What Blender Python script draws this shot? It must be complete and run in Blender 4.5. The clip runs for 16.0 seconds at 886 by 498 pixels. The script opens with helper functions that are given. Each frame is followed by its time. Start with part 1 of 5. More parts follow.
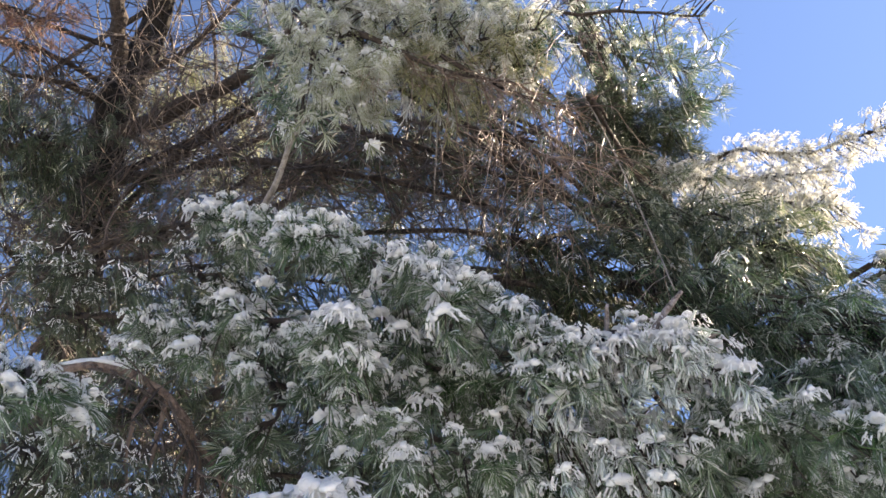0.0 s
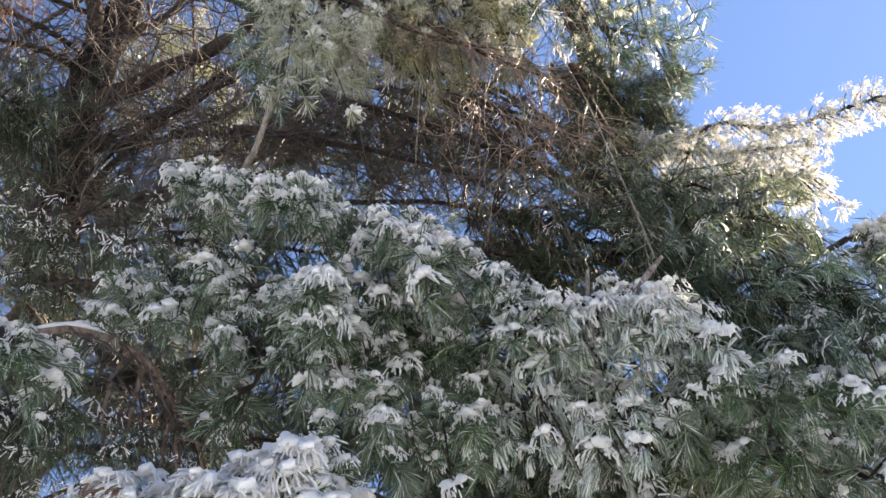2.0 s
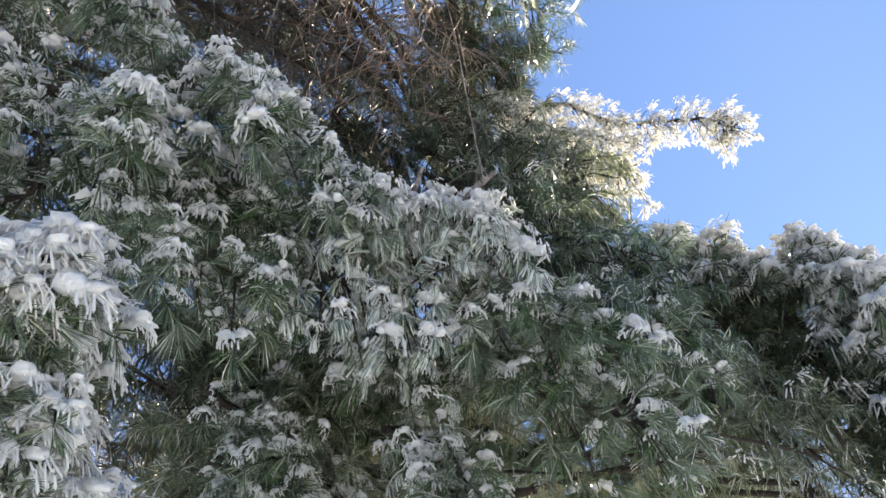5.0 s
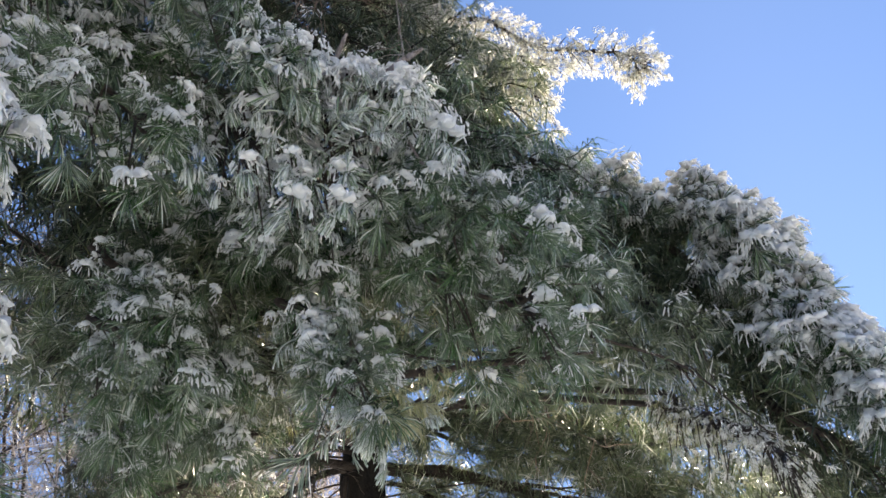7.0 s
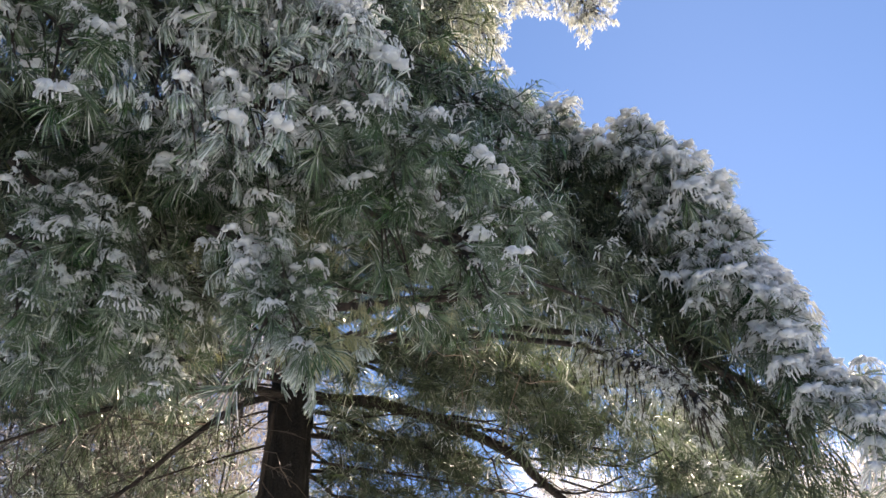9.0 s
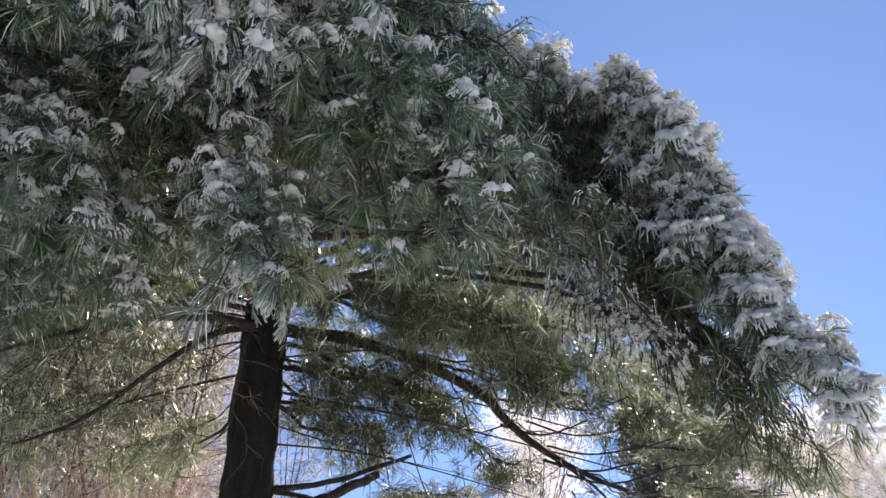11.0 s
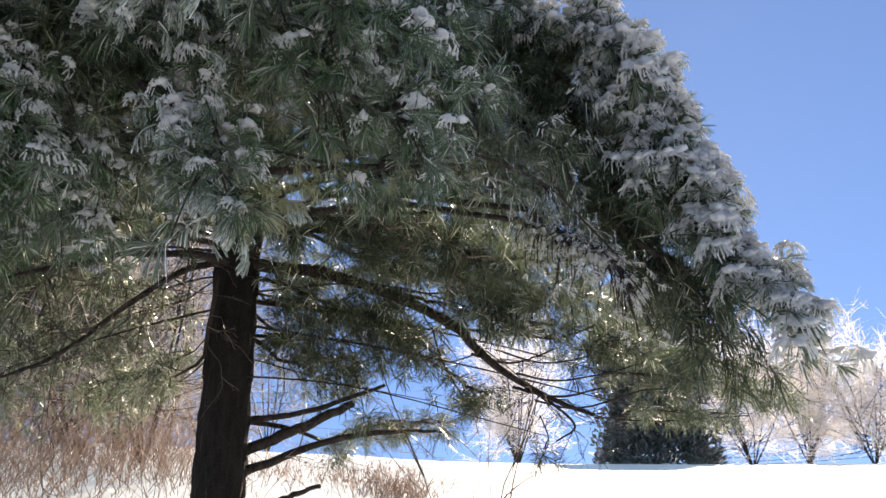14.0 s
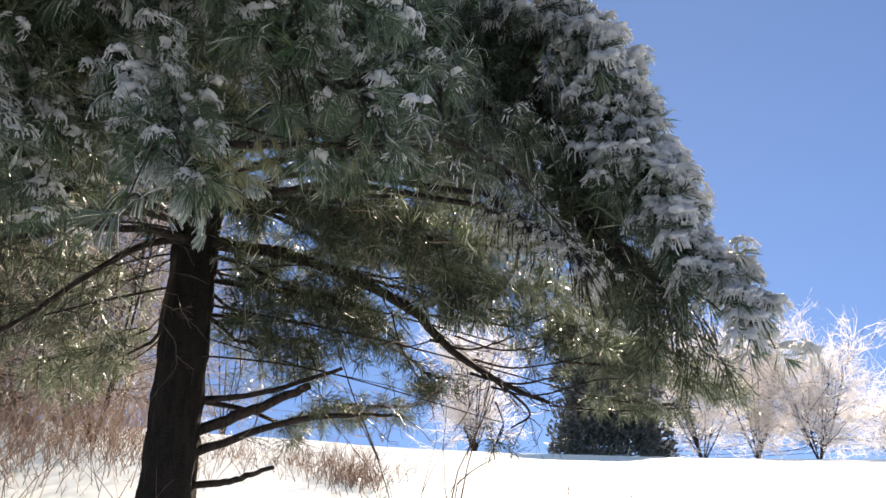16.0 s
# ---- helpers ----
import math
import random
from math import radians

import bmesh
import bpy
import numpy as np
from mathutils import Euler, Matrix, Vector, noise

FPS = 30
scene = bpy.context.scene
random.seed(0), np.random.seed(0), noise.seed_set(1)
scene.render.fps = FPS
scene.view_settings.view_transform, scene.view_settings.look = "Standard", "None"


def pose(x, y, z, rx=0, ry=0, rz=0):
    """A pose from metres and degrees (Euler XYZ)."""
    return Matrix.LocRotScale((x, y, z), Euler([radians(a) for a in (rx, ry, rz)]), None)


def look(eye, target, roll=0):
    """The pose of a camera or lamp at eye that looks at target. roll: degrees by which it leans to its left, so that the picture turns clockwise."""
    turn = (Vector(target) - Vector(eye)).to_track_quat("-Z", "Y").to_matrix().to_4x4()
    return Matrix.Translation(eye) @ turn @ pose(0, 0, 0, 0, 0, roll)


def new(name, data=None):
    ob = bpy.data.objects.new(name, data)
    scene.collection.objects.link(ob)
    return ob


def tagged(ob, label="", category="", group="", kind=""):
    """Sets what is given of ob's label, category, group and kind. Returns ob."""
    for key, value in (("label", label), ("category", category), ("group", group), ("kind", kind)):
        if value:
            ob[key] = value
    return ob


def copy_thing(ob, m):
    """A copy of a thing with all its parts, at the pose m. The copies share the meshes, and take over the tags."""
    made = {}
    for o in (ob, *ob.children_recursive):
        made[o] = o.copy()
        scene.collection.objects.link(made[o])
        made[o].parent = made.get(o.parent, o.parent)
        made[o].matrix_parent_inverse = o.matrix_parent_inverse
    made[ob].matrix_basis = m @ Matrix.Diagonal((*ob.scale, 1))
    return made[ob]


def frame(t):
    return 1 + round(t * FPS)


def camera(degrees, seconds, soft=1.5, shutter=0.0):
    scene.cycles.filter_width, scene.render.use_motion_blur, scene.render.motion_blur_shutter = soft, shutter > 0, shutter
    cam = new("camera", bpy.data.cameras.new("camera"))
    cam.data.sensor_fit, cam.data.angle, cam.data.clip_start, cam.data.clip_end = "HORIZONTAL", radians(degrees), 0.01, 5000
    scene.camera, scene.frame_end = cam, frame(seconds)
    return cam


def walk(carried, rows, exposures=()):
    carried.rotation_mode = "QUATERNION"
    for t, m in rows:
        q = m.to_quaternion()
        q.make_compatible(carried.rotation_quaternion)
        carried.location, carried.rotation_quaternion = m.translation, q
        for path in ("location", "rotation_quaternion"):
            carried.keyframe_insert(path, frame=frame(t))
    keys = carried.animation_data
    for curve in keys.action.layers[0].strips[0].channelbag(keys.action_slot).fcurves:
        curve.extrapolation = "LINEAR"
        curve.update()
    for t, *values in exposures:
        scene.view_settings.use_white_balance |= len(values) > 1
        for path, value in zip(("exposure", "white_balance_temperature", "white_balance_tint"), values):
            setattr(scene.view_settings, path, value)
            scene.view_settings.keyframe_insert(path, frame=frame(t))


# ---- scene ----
# ---- camera and its walk ----
cam = camera(60.6, 16.0, soft=1.55)
PATH = [
    (0, (0.000, 0.000, 1.873), (-0.000, 1.479, 3.220), -7.3),
    (0.5, (-0.017, 0.011, 1.865), (0.003, 1.499, 3.202), -7.2),
    (1, (-0.023, 0.019, 1.861), (0.007, 1.511, 3.192), -7.4),
    (1.5, (-0.016, 0.023, 1.861), (0.021, 1.528, 3.178), -7.5),
    (2, (-0.005, 0.033, 1.854), (0.038, 1.553, 3.153), -7.9),
    (2.5, (0.001, 0.044, 1.852), (0.054, 1.583, 3.128), -8.1),
    (3, (-0.006, 0.055, 1.841), (0.084, 1.612, 3.094), -7.2),
    (3.5, (-0.024, 0.084, 1.813), (0.174, 1.646, 3.047), -5.9),
    (4, (-0.023, 0.141, 1.788), (0.323, 1.688, 3.007), -5.4),
    (4.5, (-0.026, 0.187, 1.768), (0.427, 1.718, 2.972), -4.8),
    (4.7, (-0.033, 0.200, 1.758), (0.456, 1.726, 2.955), -4.5),
    (6.8, (-0.054, 0.323, 1.639), (0.754, 1.830, 2.676), -2.9),
    (7, (-0.053, 0.324, 1.639), (0.780, 1.827, 2.662), -2.8),
    (7.5, (-0.047, 0.328, 1.638), (0.836, 1.815, 2.644), -2.9),
    (8, (-0.045, 0.329, 1.636), (0.875, 1.807, 2.621), -2.7),
    (8.5, (-0.046, 0.329, 1.635), (0.921, 1.806, 2.575), -2.3),
    (8.7, (-0.053, 0.321, 1.643), (0.941, 1.804, 2.545), -2.6),
    (10.8, (-0.051, 0.332, 1.635), (1.031, 1.826, 2.408), -0.2),
    (11, (-0.034, 0.336, 1.626), (1.051, 1.848, 2.356), -0.0),
    (11.5, (-0.021, 0.334, 1.620), (1.077, 1.879, 2.260), 0.2),
    (12, (-0.030, 0.334, 1.622), (1.062, 1.890, 2.246), 0.6),
    (12.5, (-0.026, 0.340, 1.620), (1.058, 1.907, 2.227), 0.4),
    (13, (-0.021, 0.327, 1.623), (1.067, 1.903, 2.203), -0.6),
    (13.5, (-0.007, 0.313, 1.614), (1.106, 1.882, 2.162), -1.2),
    (14, (-0.007, 0.293, 1.616), (1.155, 1.820, 2.180), -1.2),
    (14.5, (0.015, 0.278, 1.607), (1.222, 1.759, 2.198), -2.2),
    (15, (0.017, 0.279, 1.600), (1.242, 1.756, 2.162), -2.4),
    (15.5, (0.010, 0.290, 1.599), (1.242, 1.769, 2.141), -1.3),
    (16, (0.006, 0.293, 1.600), (1.247, 1.767, 2.134), -0.0),
]
walk(cam, [(t, look(eye, target, roll)) for t, eye, target, roll in PATH], exposures=[(0.0, 2.22, 8200, 16), (3.0, 2.2, 8100, 13), (4.5, 2.15, 7950, 11), (8.0, 1.88, 7900, 12), (11.0, 1.6, 7700, 14), (13.0, 1.52, 7600, 14), (14.5, 1.33, 7700, 13), (16.0, 1.2, 7700, 13)])

# ---- light: a clear winter day, the low sun behind the boughs ----
SUN_AZ, SUN_EL = radians(56.6), radians(28.3)   # clockwise from +y, above the horizon
world = bpy.data.worlds.new("clear_winter_sky")
scene.world = world
world.use_nodes = True
wn, wl = world.node_tree.nodes, world.node_tree.links
sky = wn.new("ShaderNodeTexSky")
sky.sky_type, sky.sun_disc = "NISHITA", False
sky.sun_elevation, sky.sun_rotation = SUN_EL, SUN_AZ
sky.air_density, sky.dust_density, sky.ozone_density, sky.altitude = 0.62, 0.07, 5.0, 2500.0
squeeze = wn.new("ShaderNodeVectorMath")   # very clear air: blue down to the crest
squeeze.operation = "MULTIPLY_ADD"
squeeze.inputs[1].default_value, squeeze.inputs[2].default_value = (1, 1, 0.5), (0, 0, 0.237)
wl.new(wn.new("ShaderNodeTexCoord").outputs["Generated"], squeeze.inputs[0])
wl.new(squeeze.outputs[0], sky.inputs["Vector"])
wl.new(sky.outputs[0], wn["Background"].inputs[0])
wn["Background"].inputs[1].default_value = 0.094
sun = new("sun", bpy.data.lights.new("sun", "SUN"))
sun.data.energy, sun.data.angle, sun.data.color = 5.0, radians(0.53), (1.0, 0.93, 0.82)
sun_way = Vector((math.sin(SUN_AZ) * math.cos(SUN_EL), math.cos(SUN_AZ) * math.cos(SUN_EL), math.sin(SUN_EL)))
sun.matrix_world = look(sun_way * 60, (0, 0, 0))


# ---- materials ----
def material(name):
    m = bpy.data.materials.new(name)
    m.use_nodes = True
    return m, m.node_tree.nodes, m.node_tree.links


def ramp(nodes, links, source, stops):
    r = nodes.new("ShaderNodeValToRGB")
    while len(r.color_ramp.elements) < len(stops):
        r.color_ramp.elements.new(0.5)
    for e, (at, col) in zip(r.color_ramp.elements, stops):
        e.position, e.color = at, (*col, 1)
    links.new(source, r.inputs[0])
    return r.outputs[0]


def noise_tex(nodes, links, scale, detail=4.0, stretch=None):
    co = nodes.new("ShaderNodeTexCoord").outputs["Object"]
    if stretch:
        mp = nodes.new("ShaderNodeMapping")
        mp.inputs["Scale"].default_value = stretch
        links.new(co, mp.inputs[0])
        co = mp.outputs[0]
    n = nodes.new("ShaderNodeTexNoise")
    n.inputs["Scale"].default_value, n.inputs["Detail"].default_value = scale, detail
    links.new(co, n.inputs["Vector"])
    return n.outputs[0]


def mixed(nodes, links, fac, a, b):
    m = nodes.new("ShaderNodeMix")
    m.data_type = "RGBA"
    if isinstance(fac, float):
        m.inputs[0].default_value = fac
    else:
        links.new(fac, m.inputs[0])
    for socket, v in ((m.inputs[6], a), (m.inputs[7], b)):
        if isinstance(v, tuple):
            socket.default_value = (*v, 1)
        else:
            links.new(v, socket)
    return m.outputs[2]


def bumped(nodes, links, height, strength, distance, shader):
    b = nodes.new("ShaderNodeBump")
    b.inputs["Strength"].default_value, b.inputs["Distance"].default_value = strength, distance
    links.new(height, b.inputs["Height"])
    links.new(b.outputs[0], shader.inputs["Normal"])


def leafy(name, stops, glaze, through_light, rough=0.3, island=True, tint=None, rime=0.6, coat=0.25, crust=0.45):
    """Needles or twigs in ice: varied per piece, glossy, letting some light through."""
    m, n, l = material(name)
    p = n["Principled BSDF"]
    source = n.new("ShaderNodeNewGeometry").outputs["Random Per Island"] if island else n.new("ShaderNodeObjectInfo").outputs["Random"]
    varied = ramp(n, l, source, stops)
    patch = ramp(n, l, noise_tex(n, l, 9.0), [(0.38, (0, 0, 0)), (0.66, (1, 1, 1))])
    colour = mixed(n, l, patch, varied, mixed(n, l, crust, varied, glaze))
    if rime:
        sep = n.new("ShaderNodeSeparateXYZ")
        l.new(n.new("ShaderNodeNewGeometry").outputs["Normal"], sep.inputs[0])
        top = ramp(n, l, sep.outputs[2], [(0.15, (0, 0, 0)), (0.85, (rime, rime, rime))])
        colour = mixed(n, l, top, colour, glaze)
    l.new(colour, p.inputs["Base Color"])
    p.inputs["Roughness"].default_value = rough
    p.inputs["Specular IOR Level"].default_value = 0.45
    p.inputs["Coat Weight"].default_value = coat
    p.inputs["Coat Roughness"].default_value = 0.12
    p.inputs["Coat IOR"].default_value = 1.31
    t = n.new("ShaderNodeBsdfTranslucent")
    if tint:
        l.new(mixed(n, l, 0.6, colour, tint), t.inputs[0])
    else:
        l.new(colour, t.inputs[0])
    mix = n.new("ShaderNodeMixShader")
    mix.inputs[0].default_value = through_light
    l.new(p.outputs[0], mix.inputs[1])
    l.new(t.outputs[0], mix.inputs[2])
    l.new(mix.outputs[0], n["Material Output"].inputs[0])
    return m


def bark_material(name, dark, light, scale):
    m, n, l = material(name)
    p = n["Principled BSDF"]
    plates = noise_tex(n, l, scale, 8.0, (1, 1, 0.25))
    fine = noise_tex(n, l, scale * 5, 6.0)
    base = ramp(n, l, plates, [(0.35, dark), (0.65, light)])
    l.new(mixed(n, l, ramp(n, l, fine, [(0.4, (0, 0, 0)), (0.7, (0.6, 0.6, 0.6))]), base, tuple(min(1.0, c * 1.3 + 0.01) for c in light)), p.inputs["Base Color"])
    p.inputs["Roughness"].default_value = 0.85
    p.inputs["Specular IOR Level"].default_value = 0.2
    bumped(n, l, plates, 1.0, 0.03, p)
    return m


needle_mat = leafy("iced_pine_needles", [(0.0, (0.012, 0.040, 0.010)), (0.5, (0.028, 0.082, 0.020)), (0.78, (0.085, 0.175, 0.055)), (0.91, (0.380, 0.440, 0.330)), (1.0, (0.800, 0.810, 0.770))], (0.72, 0.75, 0.70), 0.2, 0.25, rime=0.22, coat=0.25, crust=0.2)
# the same needles in shade: the crown's inner darkness is in the colour
shaded_needle_mat = leafy("shaded_pine_needles", [(0.0, (0.010, 0.020, 0.007)), (0.6, (0.030, 0.050, 0.018)), (0.92, (0.090, 0.112, 0.054)), (1.0, (0.520, 0.520, 0.460))], (0.20, 0.23, 0.18), 0.2, 0.5, rime=0.1, coat=0.0, crust=0.1)
frost_mat = leafy("ice_crusted_needles", [(0.0, (0.16, 0.17, 0.08)), (0.4, (0.46, 0.46, 0.38)), (1.0, (0.84, 0.84, 0.81))], (0.88, 0.88, 0.86), 0.55, 0.15)
# rime on green needles, plus the sun's cream tone put into the colour
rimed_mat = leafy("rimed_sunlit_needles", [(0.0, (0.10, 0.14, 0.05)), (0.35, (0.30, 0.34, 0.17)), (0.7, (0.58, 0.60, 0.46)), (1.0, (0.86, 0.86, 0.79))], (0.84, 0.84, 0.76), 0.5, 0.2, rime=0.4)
glaze_mat = leafy("clear_ice_over_needles", [(0.0, (0.05, 0.11, 0.04)), (0.3, (0.18, 0.27, 0.15)), (0.55, (0.58, 0.65, 0.57)), (1.0, (0.88, 0.90, 0.88))], (0.82, 0.85, 0.84), 0.25, 0.1, rime=0.55, coat=1.0)
# needles with the sun shining through them, painted in as yellow-green
sunny_mat = leafy("sunlit_yellow_green_needles", [(0.0, (0.09, 0.11, 0.03)), (0.5, (0.22, 0.23, 0.08)), (1.0, (0.42, 0.40, 0.22))], (0.6, 0.58, 0.45), 0.35, 0.35)
olive_mat = leafy("olive_pine_needles", [(0.0, (0.026, 0.046, 0.015)), (0.55, (0.080, 0.122, 0.046)), (0.8, (0.200, 0.235, 0.130)), (0.92, (0.480, 0.490, 0.400)), (1.0, (0.820, 0.810, 0.740))], (0.46, 0.48, 0.40), 0.35, 0.3, rime=0.25, crust=0.2)
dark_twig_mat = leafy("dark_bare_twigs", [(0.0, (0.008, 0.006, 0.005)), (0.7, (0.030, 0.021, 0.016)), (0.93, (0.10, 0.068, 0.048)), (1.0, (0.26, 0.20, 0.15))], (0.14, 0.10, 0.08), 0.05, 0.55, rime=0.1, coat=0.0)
dead_needle_mat = leafy("rust_brown_dead_needles", [(0.0, (0.11, 0.05, 0.03)), (1.0, (0.25, 0.125, 0.08))], (0.4, 0.28, 0.22), 0.3, 0.5)
icy_twig_mat = leafy("ice_glazed_twigs", [(0.0, (0.50, 0.42, 0.38)), (0.3, (0.78, 0.72, 0.69)), (1.0, (0.92, 0.90, 0.89))], (0.9, 0.89, 0.88), 0.6, 0.2, rime=0.3)
brown_twig_mat = leafy("brown_bare_twigs", [(0.0, (0.045, 0.027, 0.018)), (0.6, (0.12, 0.073, 0.048)), (1.0, (0.32, 0.225, 0.155))], (0.4, 0.32, 0.27), 0.1, 0.35)
grey_twig_mat = leafy("grey_brown_icy_twigs", [(0.0, (0.07, 0.05, 0.04)), (0.6, (0.20, 0.155, 0.13)), (1.0, (0.62, 0.57, 0.54))], (0.6, 0.57, 0.55), 0.35, 0.2, rime=0.2)
torn_mat = bark_material("red_brown_torn_wood_in_ice", (0.10, 0.083, 0.078), (0.34, 0.30, 0.29), 60.0)
weed_mat = leafy("dry_red_brown_weeds", [(0.0, (0.06, 0.03, 0.02)), (0.6, (0.15, 0.08, 0.054)), (1.0, (0.36, 0.25, 0.19))], (0.5, 0.4, 0.33), 0.25, 0.5, rime=0.2)
cedar_mat = leafy("dark_cedar_sprays", [(0.0, (0.025, 0.036, 0.024)), (0.7, (0.06, 0.078, 0.05)), (1.0, (0.30, 0.30, 0.27))], (0.3, 0.32, 0.32), 0.15, 0.5)


def snow_material(name, grain, depth):
    m, n, l = material(name)
    p = n["Principled BSDF"]
    big = noise_tex(n, l, grain * 0.12)
    l.new(ramp(n, l, big, [(0.3, (0.82, 0.83, 0.825)), (0.7, (0.91, 0.91, 0.90))]), p.inputs["Base Color"])
    p.inputs["Roughness"].default_value = 0.45
    p.inputs["Specular IOR Level"].default_value = 0.35
    bumped(n, l, noise_tex(n, l, grain, 6.0), 0.7, depth, p)
    t = n.new("ShaderNodeBsdfTranslucent")
    t.inputs[0].default_value = (0.88, 0.89, 0.89, 1)
    mix = n.new("ShaderNodeMixShader")
    mix.inputs[0].default_value = 0.36
    l.new(p.outputs[0], mix.inputs[1])
    l.new(t.outputs[0], mix.inputs[2])
    l.new(mix.outputs[0], n["Material Output"].inputs[0])
    return m


snow_mat = snow_material("wet_snow_on_needles", 140.0, 0.008)
field_mat = snow_material("crusted_snow_field", 3.0, 0.05)


drop_mat, _n, _l = material("clear_ice_drops")
_p = _n["Principled BSDF"]
_p.inputs["Base Color"].default_value = (0.95, 0.97, 0.97, 1)
_p.inputs["Transmission Weight"].default_value, _p.inputs["IOR"].default_value, _p.inputs["Roughness"].default_value = 0.9, 1.31, 0.08

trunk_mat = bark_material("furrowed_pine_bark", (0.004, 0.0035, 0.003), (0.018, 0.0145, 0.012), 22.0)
limb_mat = bark_material("grey_brown_limb_bark", (0.010, 0.008, 0.007), (0.050, 0.038, 0.031), 30.0)
pale_limb_mat = bark_material("grey_weathered_wood", (0.12, 0.105, 0.09), (0.30, 0.27, 0.24), 40.0)
pale_brown_mat = bark_material("brown_dead_branch_bark", (0.045, 0.032, 0.025), (0.20, 0.145, 0.115), 40.0)
wire_mat, _n, _l = material("black_cable")
_n["Principled BSDF"].inputs["Base Color"].default_value = (0.02, 0.02, 0.022, 1)


# ---- mesh helpers ----
def stick(points, radii, lie):
    """A cheap three-edged stick, open on one side."""
    P, n = np.asarray(points, float), len(points)
    d = P[-1] - P[0]
    a = np.cross(d, lie)
    a /= np.linalg.norm(a) + 1e-9
    b = np.cross(d, a)
    b /= np.linalg.norm(b) + 1e-9
    R = np.asarray(radii)[:, None]
    V = np.stack([P + R * a, P + R * 0.6 * b, P - R * a], 1).reshape(-1, 3)
    T = []
    for i in range(n - 1):
        for j in (0, 1):
            q = 3 * i + j
            T += [(q, q + 1, q + 4), (q, q + 4, q + 3)]
    return V, np.array(T)


def mesh_of(name, V, T, mat, smooth=True):
    """One mesh from arrays of vertices and triangles."""
    me = bpy.data.meshes.new(name)
    V, T = np.ascontiguousarray(V, np.float32), np.ascontiguousarray(T, np.int32)
    me.vertices.add(len(V))
    me.vertices.foreach_set("co", V.ravel())
    me.loops.add(T.size)
    me.loops.foreach_set("vertex_index", T.ravel())
    me.polygons.add(len(T))
    me.polygons.foreach_set("loop_start", np.arange(0, T.size, 3, dtype=np.int32))
    if smooth:
        me.polygons.foreach_set("use_smooth", np.ones(len(T), bool))
    me.materials.append(mat)
    me.update(calc_edges=True)
    return me


class Heap:
    """Gathers many small shapes into one mesh."""

    def __init__(self):
        self.V, self.T, self.n = [], [], 0

    def add(self, V, T):
        self.V.append(V)
        self.T.append(T + self.n)
        self.n += len(V)

    def mesh(self, name, mat, smooth=True):
        return mesh_of(name, np.concatenate(self.V), np.concatenate(self.T), mat, smooth)


def part(name, me, parent, label="", kind=""):
    ob = new(name, me)
    ob.parent = parent
    return tagged(ob, label, kind=kind)


def thing(name, at, label, category, group="", kind=""):
    ob = new(name)
    ob.location = at
    ob.empty_display_size = 0.1
    return tagged(ob, label, category, group, kind)


def tube(points, radii, sides=6, rough=0.0, rng=None):
    """A tapering tube along points, closed at both ends."""
    P = np.asarray(points, float)
    n = len(P)
    tang = np.gradient(P, axis=0)
    tang /= np.linalg.norm(tang, axis=1)[:, None] + 1e-12
    ref = np.array([0.31, 0.17, 0.93]) if abs(tang[0][2]) < 0.8 else np.array([0.93, 0.21, 0.11])
    a = np.cross(tang, ref)
    a /= np.linalg.norm(a, axis=1)[:, None] + 1e-12
    b = np.cross(tang, a)
    ang = np.arange(sides) * 2 * np.pi / sides
    R = np.repeat(np.asarray(radii, float)[:, None], sides, 1)
    if rough and rng is not None:
        R = R * (1 + rough * rng.standard_normal(R.shape))
    ring = P[:, None] + R[..., None] * (np.cos(ang)[None, :, None] * a[:, None] + np.sin(ang)[None, :, None] * b[:, None])
    V = np.concatenate([ring.reshape(-1, 3), P[:1], P[-1:]])
    i, j = np.meshgrid(np.arange(n - 1), np.arange(sides), indexing="ij")
    k = (j + 1) % sides
    q = np.stack([i * sides + j, i * sides + k, (i + 1) * sides + k, (i + 1) * sides + j], -1).reshape(-1, 4)
    j, e = np.arange(sides), n * sides
    k = (j + 1) % sides
    T = np.concatenate([q[:, [0, 1, 2]], q[:, [0, 2, 3]], np.stack([np.full(sides, e), k, j], 1), np.stack([np.full(sides, e + 1), (n - 1) * sides + j, (n - 1) * sides + k], 1)])
    return V, T


def glide(points, count):
    """count points on a smooth line through the given ones."""
    P = np.asarray(points, float)
    if len(P) == 2:
        return P[0] + np.linspace(0, 1, count)[:, None] * (P[1] - P[0])
    Q = np.concatenate([2 * P[:1] - P[1:2], P, 2 * P[-1:] - P[-2:-1]])
    out = []
    for s in np.linspace(0, len(P) - 1 - 1e-9, count):
        i = int(s)
        u = s - i
        a, b, c, d = Q[i:i + 4]
        out.append(0.5 * (2 * b + (c - a) * u + (2 * a - 5 * b + 4 * c - d) * u * u + (3 * b - a - 3 * c + d) * u ** 3))
    return np.array(out)


